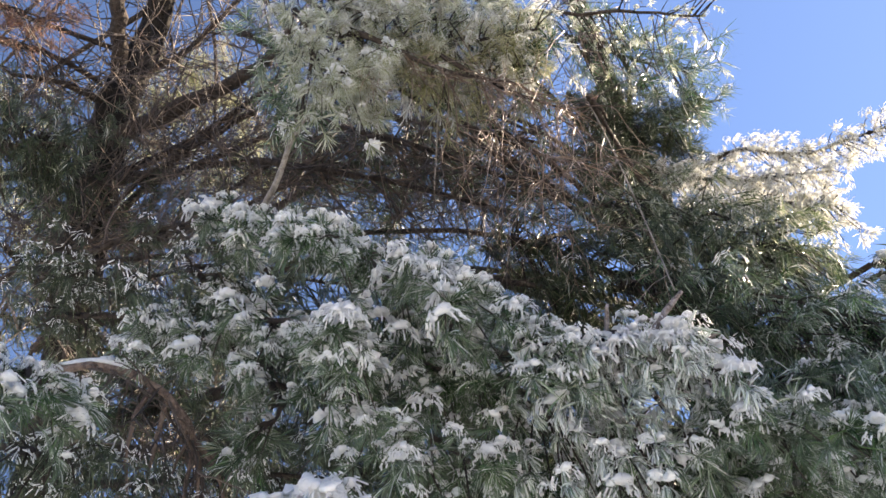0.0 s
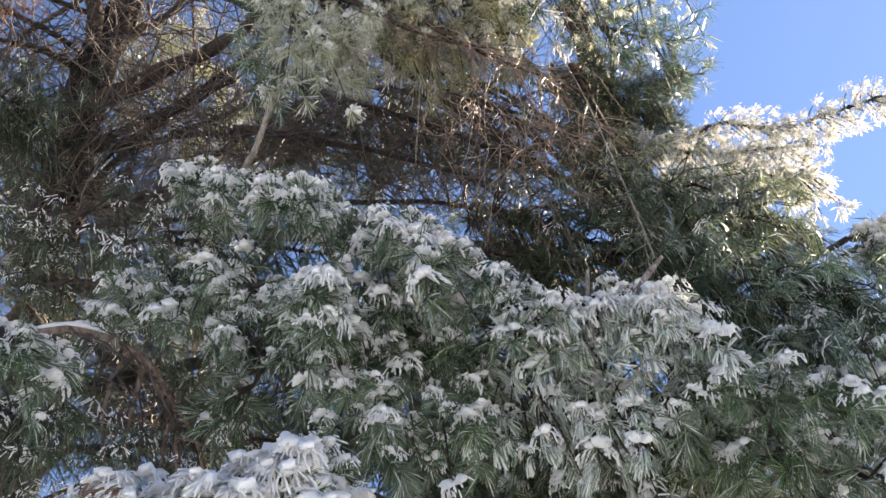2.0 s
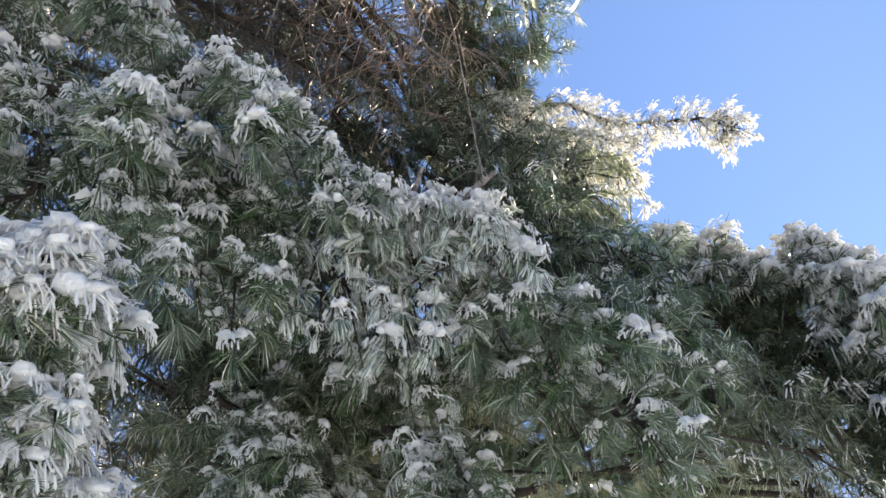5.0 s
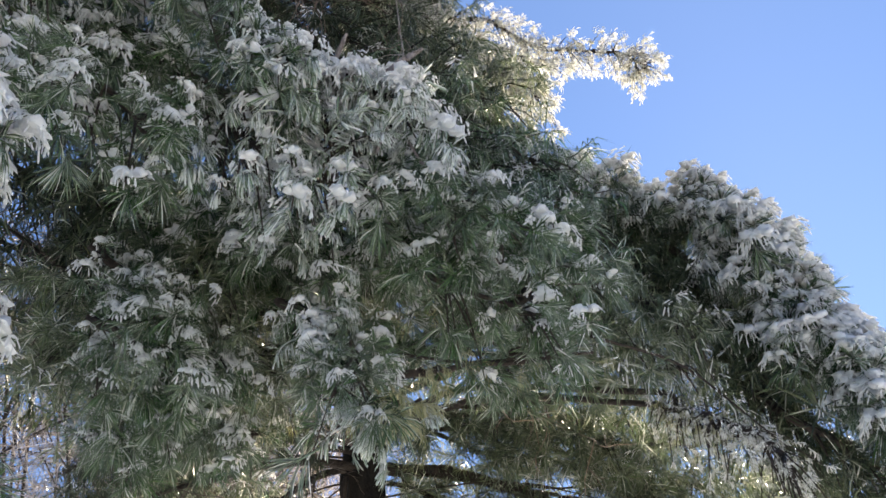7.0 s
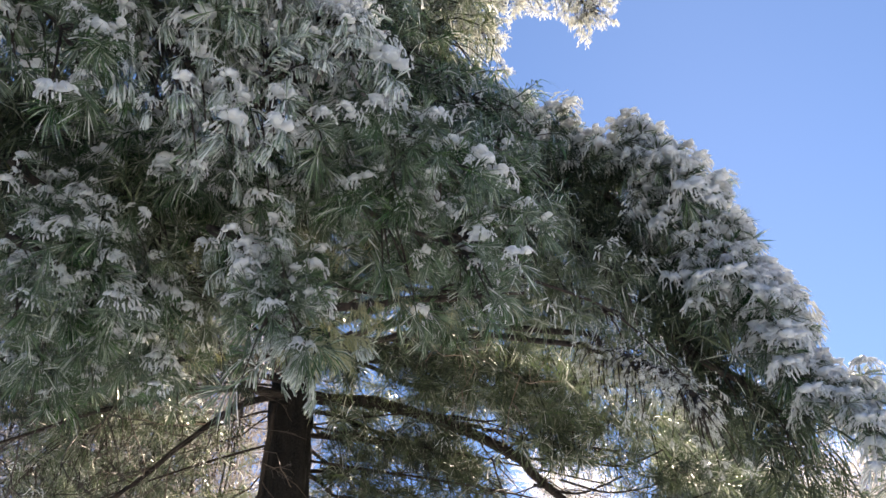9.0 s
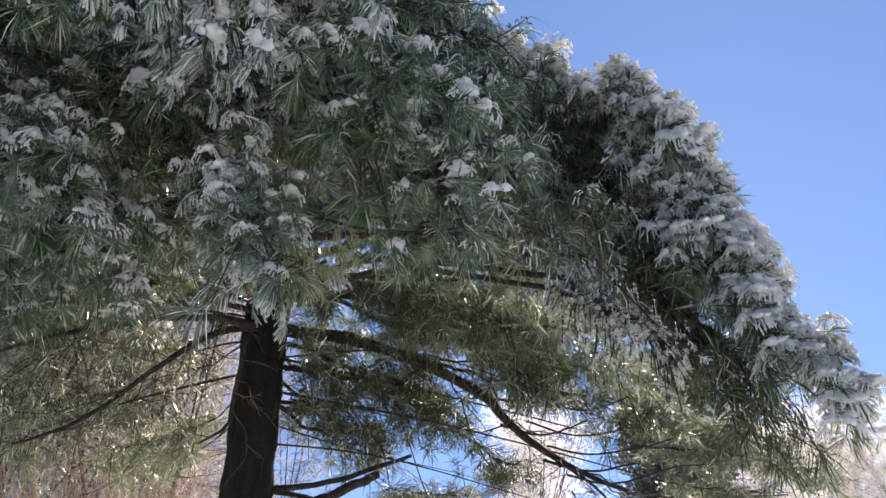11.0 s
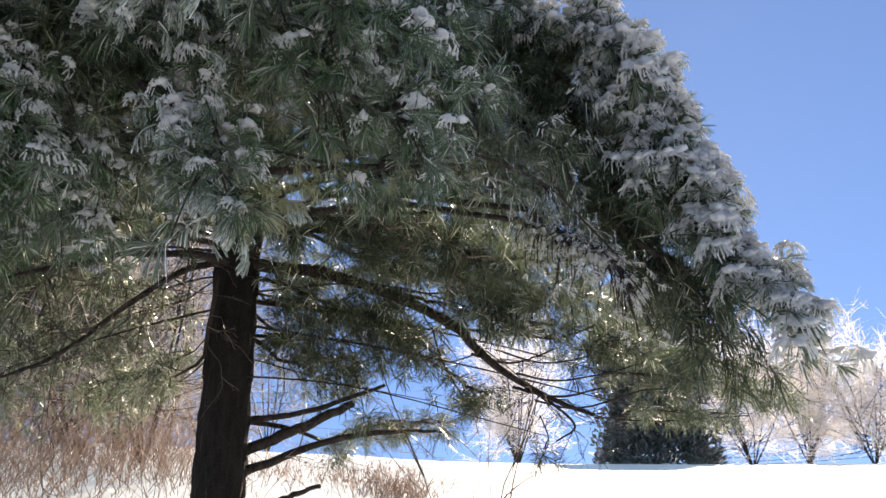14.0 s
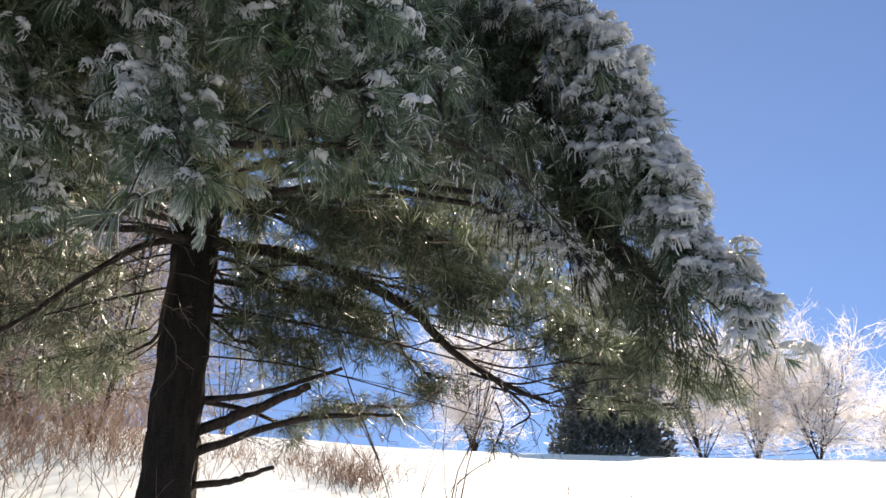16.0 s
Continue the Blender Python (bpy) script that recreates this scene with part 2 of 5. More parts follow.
def needle(start, way, length, limp, r, kink, blunt=False):
    """One needle, three-sided: it leaves along way and soon hangs by its load."""
    u = np.array([0.0, 0.3, 0.93, 1.0]) if blunt else np.array([0.0, 0.4, 1.0])
    bend = np.clip(limp * u ** 0.7, 0, 0.97)[:, None]
    d = way * (1 - bend) + np.array([0, 0, -1.0]) * bend + kink * u[:, None]
    d /= np.linalg.norm(d, axis=1)[:, None]
    P = start + np.concatenate([np.zeros((1, 3)), np.cumsum(0.5 * (d[1:] + d[:-1]) * (np.diff(u) * length)[:, None], 0)])
    side = np.cross(way, (0.21, 0.37, 0.9))
    side /= np.linalg.norm(side) + 1e-9
    other = np.cross(way, side)
    corners = np.stack([side, -0.5 * side + 0.87 * other, -0.5 * side - 0.87 * other])
    radii = np.array([0.9, 1.35]) * r if blunt else np.array([1.0]) * r
    m = len(radii)
    V = np.concatenate([P[:1], (P[1:m + 1, None] + radii[:, None, None] * corners[None]).reshape(-1, 3), P[-1:]])
    T = [(0, 1 + (j + 1) % 3, 1 + j) for j in range(3)]
    for i in range(m - 1):
        for j in range(3):
            k = (j + 1) % 3
            T += [(1 + 3 * i + j, 1 + 3 * i + k, 4 + 3 * i + k), (1 + 3 * i + j, 4 + 3 * i + k, 4 + 3 * i + j)]
    T += [(3 * m - 2 + j, 3 * m - 2 + (j + 1) % 3, 3 * m + 1) for j in range(3)]
    return V, np.array(T)


def fan(rng, bundles, each, length, r, limp, opening=(12, 85), shoot=0.05):
    """A shoot along +x whose needles spread in a fan from its end, in bundles of a few; they bow a little under their ice. Each is a slim folded blade."""
    h = Heap()
    h.add(*tube(np.array([(-0.02, 0, 0), (shoot, 0, -0.15 * shoot)]), [0.003, 0.002], 3))
    for _ in range(bundles):
        s = rng.uniform(0.25, 1.0)
        at = np.array([s * shoot, 0, -0.15 * s * shoot])
        phi, op = rng.uniform(0, 2 * np.pi), np.radians(rng.uniform(*opening)) * (1.2 - 0.35 * s)
        way = np.array([np.cos(op), np.sin(op) * np.cos(phi), np.sin(op) * np.sin(phi)])
        L, bow = length * rng.uniform(0.75, 1.12), limp * rng.uniform(0.6, 1.3)
        for _n in range(each):
            w = way + rng.normal(0, 0.075, 3)
            w /= np.linalg.norm(w)
            l, q = L * rng.uniform(0.85, 1.05), r * rng.uniform(0.7, 1.35)
            down = np.array([0, 0, -bow * l])
            side = np.cross(w, rng.normal(0, 1, 3))
            side /= np.linalg.norm(side) + 1e-9
            lift = q * np.cross(w, side)
            mid, end = at + 0.55 * l * w + 0.2 * down, at + l * w + 0.65 * down
            h.add(np.stack([at, mid + q * side - 0.4 * lift, mid + 0.7 * lift, mid - q * side - 0.4 * lift, end]), np.array([(0, 2, 1), (0, 3, 2), (1, 2, 4), (2, 3, 4)]))
    return np.concatenate(h.V), np.concatenate(h.T)


def tuft(rng, bundles, each, length, r, limp, opening=(25, 75), shoot=0.09, blunt=0.0):
    """A shoot along +x with its needles in bundles, stuck together by ice; gravity is -z."""
    h = Heap()
    ax = glide([(0, 0, 0), (shoot * 0.6, 0, -0.03 * shoot), (shoot, 0, -0.25 * shoot * min(limp, 1))], 4)
    h.add(*tube(ax, [0.0035, 0.0032, 0.003, 0.002], 4))
    for _ in range(bundles):
        s = rng.uniform(0.1, 1.0) ** 0.7
        at = ax[0] + s * (ax[-1] - ax[0])
        phi, op = rng.uniform(0, 2 * np.pi), np.radians(rng.uniform(*opening)) * (1.25 - 0.5 * s)
        way = np.array([np.cos(op), np.sin(op) * np.cos(phi), np.sin(op) * np.sin(phi)])
        d, L = limp * rng.uniform(0.5, 1.3), length * rng.uniform(0.65, 1.15)
        for _n in range(each):
            w = way + rng.normal(0, 0.13, 3)
            w /= np.linalg.norm(w)
            h.add(*needle(at, w, L * rng.uniform(0.8, 1.1), d, r * rng.uniform(0.7, 1.3), rng.normal(0, 0.10, 3), rng.random() < blunt))
    return np.concatenate(h.V), np.concatenate(h.T)


def blade_tuft(rng, count, length, r, limp, opening=(20, 85), shoot=0.09, clubbed=False):
    """A lighter shoot for boughs further off: slim two-sided needles."""
    h = Heap()
    h.add(*tube(np.array([(0, 0, 0), (shoot, 0, -0.2 * shoot)]), [0.003, 0.002], 3))
    for _ in range(count):
        s = rng.uniform(0.1, 1.0)
        phi, op = rng.uniform(0, 2 * np.pi), np.radians(rng.uniform(*opening)) * (1.25 - 0.5 * s)
        way = np.array([np.cos(op), np.sin(op) * np.cos(phi), np.sin(op) * np.sin(phi)])
        L, b = length * rng.uniform(0.6, 1.15), np.clip(limp * rng.uniform(0.5, 1.3), 0, 0.95)
        tip = way * (1 - b) + np.array([0, 0, -1.0]) * b
        tip /= np.linalg.norm(tip) + 1e-9
        at = np.array([s * shoot, 0, -0.2 * s * shoot])
        mid = at + 0.3 * L * way + 0.12 * L * tip
        end = mid + 0.6 * L * tip
        side = np.cross(way, rng.normal(0, 1, 3))
        side *= r / (np.linalg.norm(side) + 1e-9)
        other = np.cross(way, side)
        if clubbed:   # an ice-cased needle, open behind so that light comes through
            late = mid + 0.3 * L * tip
            V = np.stack([at, mid + 0.6 * side + 0.5 * other, mid - 0.6 * side + 0.5 * other, late + side + 0.5 * other, late - side + 0.5 * other, late - 0.3 * other, end])
            h.add(V, np.array([(0, 1, 2), (1, 3, 5), (1, 5, 2), (2, 5, 4), (3, 6, 5), (5, 6, 4)]))
        else:
            V = np.stack([at, mid + side + 0.5 * other, mid - side + 0.5 * other, end])
            h.add(V, np.array([(0, 1, 2), (1, 3, 2)]))
    return np.concatenate(h.V), np.concatenate(h.T)


def capsule(P, r):
    """A blunt drooping finger through three points, open where it leaves the snow."""
    d = P[2] - P[0]
    side = np.cross(d, (0.3, 0.2, 0.9))
    side /= np.linalg.norm(side) + 1e-9
    other = np.cross(d / (np.linalg.norm(d) + 1e-9), side)
    ring = np.stack([side, -0.5 * side + 0.87 * other, -0.5 * side - 0.87 * other])
    V = np.concatenate([P[0] + 0.8 * r * ring, 0.45 * P[1] + 0.55 * P[2] + 1.1 * r * ring, P[2][None]])
    T = [t for j in range(3) for t in ((j, (j + 1) % 3, 3 + (j + 1) % 3), (j, 3 + (j + 1) % 3, 3 + j))]
    return V, np.array(T + [(3 + j, 3 + (j + 1) % 3, 6) for j in range(3)])


def lump(rng, at, a, b, c):
    """A soft uneven pad of snow, flatter below."""
    n, m = 4, 6
    el, az = np.meshgrid(np.linspace(-0.9, 1.1, n), np.arange(m) * 2 * np.pi / m, indexing="ij")
    D = np.stack([np.cos(el) * np.cos(az), np.cos(el) * np.sin(az), np.sin(el)], -1).reshape(-1, 3)
    R = 1 + rng.normal(0, 0.26, len(D))
    V = np.concatenate([D * R[:, None], [(0, 0, -0.7), (0, 0, 1.0)]]) * (a, b, c)
    V[:, 2] = np.maximum(V[:, 2], -0.45 * c)
    T = [t for i in range(n - 1) for j in range(m) for t in ((i * m + j, i * m + (j + 1) % m, (i + 1) * m + (j + 1) % m), (i * m + j, (i + 1) * m + (j + 1) % m, (i + 1) * m + j))]
    T += [(n * m, (j + 1) % m, j) for j in range(m)] + [(n * m + 1, (n - 1) * m + j, (n - 1) * m + (j + 1) % m) for j in range(m)]
    return V + at, np.array(T)


def snow_shape(rng, stubs, size, lumps=2, pad=1.0, fine=1.0, long=1.0):
    """Snow and rime over the crown of a shoot: thin uneven pads, and stubs of snow-cased needles that lie over its dome and droop at their ends."""
    h = Heap()
    heart = np.array([0.42, 0.0, -0.10]) * size
    for k in range(lumps):
        at = heart + np.array([rng.uniform(-0.22, 0.2), rng.uniform(-0.2, 0.2), rng.uniform(0.18, 0.27)]) * size
        a = size * rng.uniform(0.09, 0.17) * pad
        h.add(*lump(rng, at, a, a * rng.uniform(0.6, 1.1), a * rng.uniform(0.45, 0.75)))
    for k in range(stubs):
        phi, th = rng.uniform(0, 2 * np.pi), np.radians(85 * rng.uniform(0.02, 1) ** 0.6)
        out = np.array([np.cos(phi), np.sin(phi), 0])
        p = heart + size * rng.uniform(0.8, 1.1) * (0.36 * np.sin(th) * out + np.array([0, 0, 0.34 * np.cos(th)]))
        way = np.cos(th) * out - np.array([0, 0, np.sin(th)]) + 0.25 * np.sin(th) * out + rng.normal(0, 0.22, 3)
        way /= np.linalg.norm(way)
        L = long * size * rng.uniform(0.09, 0.23)
        h.add(*capsule([p - 0.3 * L * way, p + 0.3 * L * way, p + 0.7 * L * way - (0, 0, 0.15 * L)], size * rng.uniform(0.012, 0.026) * fine))
    return np.concatenate(h.V), np.concatenate(h.T)


def placed(V, heading, scale, at, pitch=0.0, roll=0.0):
    M = np.array(Euler((roll, pitch, heading)).to_matrix())
    return (V * scale) @ M.T + at


rng = np.random.default_rng(7)
NEAR = [fan(rng, 15, 4, 0.098, 0.00135, limp, op) for limp, op in ((0.25, (15, 85)), (0.5, (10, 75)), (0.35, (20, 90)), (0.7, (12, 80)), (0.2, (15, 80)), (0.45, (25, 95)))]
FROST = [blade_tuft(rng, 30, 0.062, 0.0030, limp, (15, 85), 0.10, True) for limp in (0.8, 0.5, 0.9, 0.4)]
FAR = [blade_tuft(rng, 30, 0.105, 0.0021, limp) for limp in (1.0, 0.8, 1.2, 0.6)]
STAR = [blade_tuft(rng, 35, 0.10, 0.0020, limp, (25, 85)) for limp in (0.1, 0.25, 0.45)]
DEEP = [blade_tuft(rng, 20, 0.11, 0.0029, limp, (25, 85)) for limp in (0.2, 0.5, 0.8)]
GLAZE = [tuft(rng, 14, 3, 0.072, 0.0019, limp, (15, 85), 0.08, 0.85) for limp in (1.7, 1.4, 2.0, 1.1)]
CAPS = [snow_shape(rng, k, 0.12, 3) for k in (27, 29, 26, 28)]
BANKS = [snow_shape(rng, k, 0.12, 6, 1.0, 0.8, 1.15) for k in (48, 50, 49)]
LIGHT_CAPS = [snow_shape(rng, k, 0.12, 0, fine=0.95) for k in (17, 19, 16)]
SETS = {"near": NEAR, "frost": FROST, "glaze": GLAZE, "deep": DEEP, "far": FAR, "star": STAR}
MATS = {"olive": olive_mat, "glaze": glaze_mat, "sunny": sunny_mat, "iced": needle_mat, "dark": shaded_needle_mat, "frost": frost_mat, "rimed": rimed_mat, "dead": dead_needle_mat}
_shared = {}


def shared_mesh(kind, k, mat_name):
    key = (kind, k, mat_name)
    if key not in _shared:
        V, T = SETS[kind][k]
        _shared[key] = mesh_of(kind + "_shape", V, T, MATS[mat_name])
    return _shared[key]


def bough(tree, spine, wide, hang, count, shapes="near", mat="iced", snow=0.3, size=1.0, thick=0.02, single=False, seed=0, up=0.25, cap=1.0, twig_mat=None, label=""):
    """A limb of a pine along spine, with side twigs that carry needle clusters within wide metres to its sides and hang metres below."""
    r = np.random.default_rng(1000 + seed)
    n = max(8, 4 * len(spine))
    S = glide(spine, n)
    wood = Heap()
    wood.add(*tube(S + r.normal(0, thick * 0.3, S.shape), thick * np.linspace(0.62, 0.22, n), 7, 0.08, r))
    # the way back to the trunk: limbs leave it higher up and sag outwards
    axis = np.array(tree["axis"]).reshape(-1, 3)
    reach = np.linalg.norm((axis[len(axis) // 3] - S[0])[:2])
    want = S[0][2] + 0.22 * reach
    foot = np.array([np.interp(want, axis[:, 2], axis[:, k]) for k in range(3)])
    way = np.linalg.norm(foot - S[0])
    if way > 0.15:
        middle = 0.5 * (foot + S[0]) + np.array([0, 0, 0.05 * way]) + r.normal(0, 0.04 * way, 3)
        wood.add(*tube(glide([foot, middle, S[0]], 10), np.linspace(thick * 0.8 + 0.0015 * way, thick * 0.5, 10), 6, 0.06, r))
    leaves, caps, singles = Heap(), Heap(), []
    for _ in range(count):
        s = r.uniform(0.0, 1.0)
        i = min(int(s * (n - 1)), n - 2)
        at = S[i] + (s * (n - 1) - i) * (S[i + 1] - S[i])
        tang = S[i + 1] - S[i]
        tang = tang / (np.linalg.norm(tang) + 1e-9)
        side = np.cross(tang, (0, 0, 1.0))
        side = side / (np.linalg.norm(side) + 1e-6)
        w = r.uniform(-1, 1) * wide
        drop = -hang * r.uniform(0, 1) ** 1.2 + up * hang * r.random()
        tip = at + side * w + tang * (abs(w) * 0.5 + r.normal(0, 0.03)) + np.array([0, 0, drop])
        mid = 0.5 * (at + tip) + np.array([0, 0, 0.12 * abs(w) + 0.1 * abs(drop)])
        wood.add(*tube(glide([at, mid, tip], 4), np.linspace(0.0045, 0.002, 4) * (0.6 + 0.4 * size), 3))
        d = tip - mid
        head = math.atan2(d[1], d[0]) + r.normal(0, 0.5)
        k, sc = int(r.integers(len(SETS[shapes]))), size * r.uniform(0.75, 1.25)
        pitch, roll = r.normal(0.55 if shapes == "near" else 0.25, 0.3), r.normal(0, 0.3)
        pieces = [(k, tip, head, sc, pitch, roll)]
        for _x in range(2 if shapes in ("near", "star") else 1):
            pieces.append((int(r.integers(len(SETS[shapes]))), mid + r.normal(0, 0.035, 3) * size, head + r.normal(0, 1.0), sc * 0.85, r.normal(0.2, 0.35), r.normal(0, 0.4)))
        for k, p, hd, sc, pt, rl in pieces:
            if single:
                singles.append(("shoot", shared_mesh(shapes, k, mat), p, hd, sc, pt, rl))
            else:
                leaves.add(placed(SETS[shapes][k][0], hd, sc, p, pt, rl), SETS[shapes][k][1])
            if r.random() < snow:
                store = BANKS if cap > 1.2 else CAPS if shapes in ("near", "glaze") else LIGHT_CAPS
                c = int(r.integers(len(store)))
                cs = sc * r.uniform(0.85, 1.3) * cap
                q = p + np.array([0, 0, 0.012 * sc])
                caps.add(placed(store[c][0], hd, cs, q, pt * 0.5, rl * 0.5), store[c][1])
    limb = part("limb", wood.mesh("limb", twig_mat or limb_mat), tree, label)
    if leaves.n:
        part("needles", leaves.mesh("needles", MATS[mat]), limb, kind="stuff")
    if caps.n:
        part("snow", caps.mesh("snow", snow_mat), limb, "white wet snow caught on the needles", kind="stuff")
    for name, me, p, hd, sc, pt, rl in singles:
        ob = part(name, me, limb)
        ob.matrix_basis = Matrix.LocRotScale(p, Euler((rl, pt, hd)), (sc, sc, sc))
    return limb


# ---- ground ----
def rise(x, y):
    """Height of the snow: it climbs from the camera to a low crest, higher towards the north, and falls away behind it."""
    d = np.hypot(x, y)
    az = np.degrees(np.arctan2(x, y))
    crest = 1.52 + 1.2 / (1 + np.exp((az - 30) / 11.0))
    back = 0.5 * (1 + np.tanh((np.abs(az) - 125) / 14.0))
    crest = crest * (1 - back) + 0.4 * back
    h = crest * (1 - np.exp(-d / 8.5)) / 0.947
    far = np.maximum(d - 27, 0)
    h = h - 0.0016 * far ** 2 / (1 + 0.012 * far)
    ripple = 0.04 * np.sin(0.9 * x + 0.3 * y) * np.sin(0.7 * y - 0.4 * x) + 0.012 * np.sin(3.1 * x) * np.sin(2.7 * y + 1.0)
    return np.maximum(h, -14.0) + ripple * np.minimum(d / 3, 1)


def ground_sheet():
    a = np.linspace(0, 1, 90) ** 2.6 * 1500
    line = np.concatenate([-a[::-1], a[1:]])
    X, Y = np.meshgrid(line, line, indexing="ij")
    V = np.stack([X, Y, rise(X, Y)], -1).reshape(-1, 3)
    m = len(line)
    i, j = np.meshgrid(np.arange(m - 1), np.arange(m - 1), indexing="ij")
    q = np.stack([i * m + j, (i + 1) * m + j, (i + 1) * m + j + 1, i * m + j + 1], -1).reshape(-1, 4)
    return mesh_of("ground", V, np.concatenate([q[:, [0, 1, 2]], q[:, [0, 2, 3]]]), field_mat)


tagged(new("ground", ground_sheet()), "smooth white crusted snow field rising to a crest", "ground", kind="structure")

# ---- the two pines ----
def pine(label, line, radii, seed):
    r = np.random.default_rng(seed)
    tree = thing("pine_tree", (0, 0, 0), label, "tree", "snow-laden pines")
    n, m = 200, 48
    P = glide(line, n)
    rad = np.interp(np.linspace(0, 1, n), np.linspace(0, 1, len(radii)), radii)
    V, T = tube(P, rad, m)
    # furrowed plates: long ridges that wander and break
    i, j = np.meshgrid(np.arange(n), np.arange(m), indexing="ij")
    z = np.linalg.norm(P[i] - P[0], axis=-1)
    a = j * 2 * np.pi / m
    wander = 0.5 * np.sin(3.1 * z + 2 * a + seed) + 0.3 * np.sin(7.3 * z - 3 * a)
    ridge = np.abs(np.sin(8 * a + wander * 2.0)) ** 0.6 * (0.7 + 0.3 * np.sin(23 * z + 5 * np.sin(4 * a + seed)))
    swell = 1 + 0.15 * (ridge - 0.6) + 0.03 * np.sin(2 * a + 1.3 * z) + r.normal(0, 0.012, ridge.shape)
    V[:n * m] = (P[i] + (V[:n * m].reshape(n, m, 3) - P[i]) * swell[..., None]).reshape(-1, 3)
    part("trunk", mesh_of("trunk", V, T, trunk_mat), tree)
    tree["axis"] = [float(v) for v in P[::20].ravel()]
    return tree


low, high = np.array((1.63, 4.54, 1.46)), np.array((1.63, 4.44, 2.74))
lean = (high - low) / (high[2] - low[2])
base = low + lean * (0.3 - low[2])
main_pine = pine("tall white pine with ice-glazed drooping boughs under wet snow", [base, low, high, high + lean * 1.5, high + lean * 4 + (0, 0, 0.5), high + lean * 8 + (0, 0, 1)], [0.19, 0.148, 0.130, 0.12, 0.10, 0.05], 1)
left_foot = np.array((-2.54, 4.04, 3.94))
left_pine = pine("leaning forked pine with many bare dead lower branches", [left_foot + (-0.35, -0.25, 0.2 - left_foot[2]), (-2.54, 4.04, 3.94), (-2.20, 3.24, 5.30), (-1.91, 2.74, 5.86), (-1.68, 2.52, 6.35), (-1.39, 2.13, 6.86), np.array((-1.39, 2.13, 6.86)) + (0.3, 0.2, 2.5)], [0.22, 0.16, 0.14, 0.12, 0.09, 0.06, 0.03], 2)


def bare_limb(tree, line, r0, r1, mat=None, label="", twigs=0, reach=0.3, sag=0.3, name="limb", ice=None):
    """A limb with its bare side twigs, each forking once or twice."""
    r = np.random.default_rng(int(abs(line[0][0]) * 1000 + abs(line[-1][2]) * 777) + 5)
    n = 16
    P = glide(line, n)
    h = Heap()
    h.add(*tube(P + r.normal(0, r0 * 0.15, P.shape), np.linspace(r0, r1, n), 8, 0.06, r))
    limb = part(name, h.mesh("limb", mat or limb_mat), tree, label)
    if twigs:
        h = Heap()
        for _ in range(twigs):
            i = int(r.integers(2, n))
            way = r.normal(0, 1, 3) * (1, 1, 0.7) + 0.8 * (P[i] - P[i - 1]) / (np.linalg.norm(P[i] - P[i - 1]) + 1e-9) + (0, 0, -sag)
            way /= np.linalg.norm(way)
            L = reach * r.uniform(0.4, 1.3)
            stack = [(P[i], way, L, min(r1 * 0.7, 0.0055), 0)]
            while stack:
                at, w, L, q, lv = stack.pop()
                m = 7 - lv
                turn = np.cumsum(r.normal(0, 0.26, (m - 1, 3)) - (0, 0, 0.09 * sag), 0)
                D = w + turn
                D /= np.linalg.norm(D, axis=1)[:, None]
                Q = at + np.concatenate([np.zeros((1, 3)), np.cumsum(D, 0)]) * (L / (m - 1))
                h.add(*tube(Q, np.linspace(q, q * 0.45, m), 3))
                if lv < 2:
                    for _k in range(int(r.integers(2, 4))):
                        k = int(r.integers(1, m))
                        v = D[min(k, m - 2)] + r.normal(0, 0.6, 3)
                        stack.append((Q[k], v / np.linalg.norm(v), L * r.uniform(0.35, 0.75), q * 0.65, lv + 1))
        part("brushwood", h.mesh("brushwood", ice or brown_twig_mat), limb, kind="stuff")
    return limb


bare_limb(main_pine, [(1.61, 4.41, 2.82), (2.17, 4.00, 2.69), (2.51, 3.59, 2.42), (2.61, 3.42, 2.23), (2.73, 3.21, 2.03), (2.91, 2.90, 1.87)], 0.04, 0.01, twigs=18, reach=0.35, sag=0.1, ice=dark_twig_mat)
bare_limb(main_pine, [(1.61, 4.42, 2.81), (1.35, 4.42, 2.75), (1.03, 4.42, 2.49), (0.71, 4.44, 2.20), (0.44, 4.39, 2.06)], 0.024, 0.006, twigs=18, reach=0.6, sag=0.2, ice=dark_twig_mat)
bare_limb(main_pine, [(1.59, 4.37, 2.80), (1.20, 4.29, 2.78), (0.69, 4.25, 2.62), (0.14, 4.16, 2.37)], 0.026, 0.006, twigs=18, reach=0.6, sag=0.2, ice=dark_twig_mat)
bare_limb(main_pine, [(1.74, 4.47, 1.92), (1.98, 4.24, 1.95), (2.32, 3.91, 2.09)], 0.021, 0.010)
bare_limb(main_pine, [(1.72, 4.48, 1.74), (1.98, 4.25, 1.87), (2.17, 4.02, 1.99)], 0.034, 0.022)
bare_limb(main_pine, [(1.73, 4.48, 1.62), (2.04, 4.22, 1.77), (2.36, 3.91, 1.84), (2.55, 3.65, 1.82)], 0.028, 0.006, twigs=16, reach=0.35, sag=0.1)
bare_limb(main_pine, [(1.73, 4.45, 1.46), (1.88, 4.27, 1.49), (2.02, 4.09, 1.56)], 0.022, 0.012)
bare_limb(main_pine, [(1.78, 4.49, 2.41), (2.22, 4.62, 2.44), (2.69, 4.69, 2.49)], 0.012, 0.004, twigs=10, reach=0.5, sag=0.1)
bare_limb(main_pine, [(1.48, 4.32, 2.73), (1.45, 4.35, 2.41), (1.42, 4.35, 2.22), (1.30, 4.40, 2.13)], 0.016, 0.006, twigs=4, reach=0.25, sag=0.1, ice=dark_twig_mat)
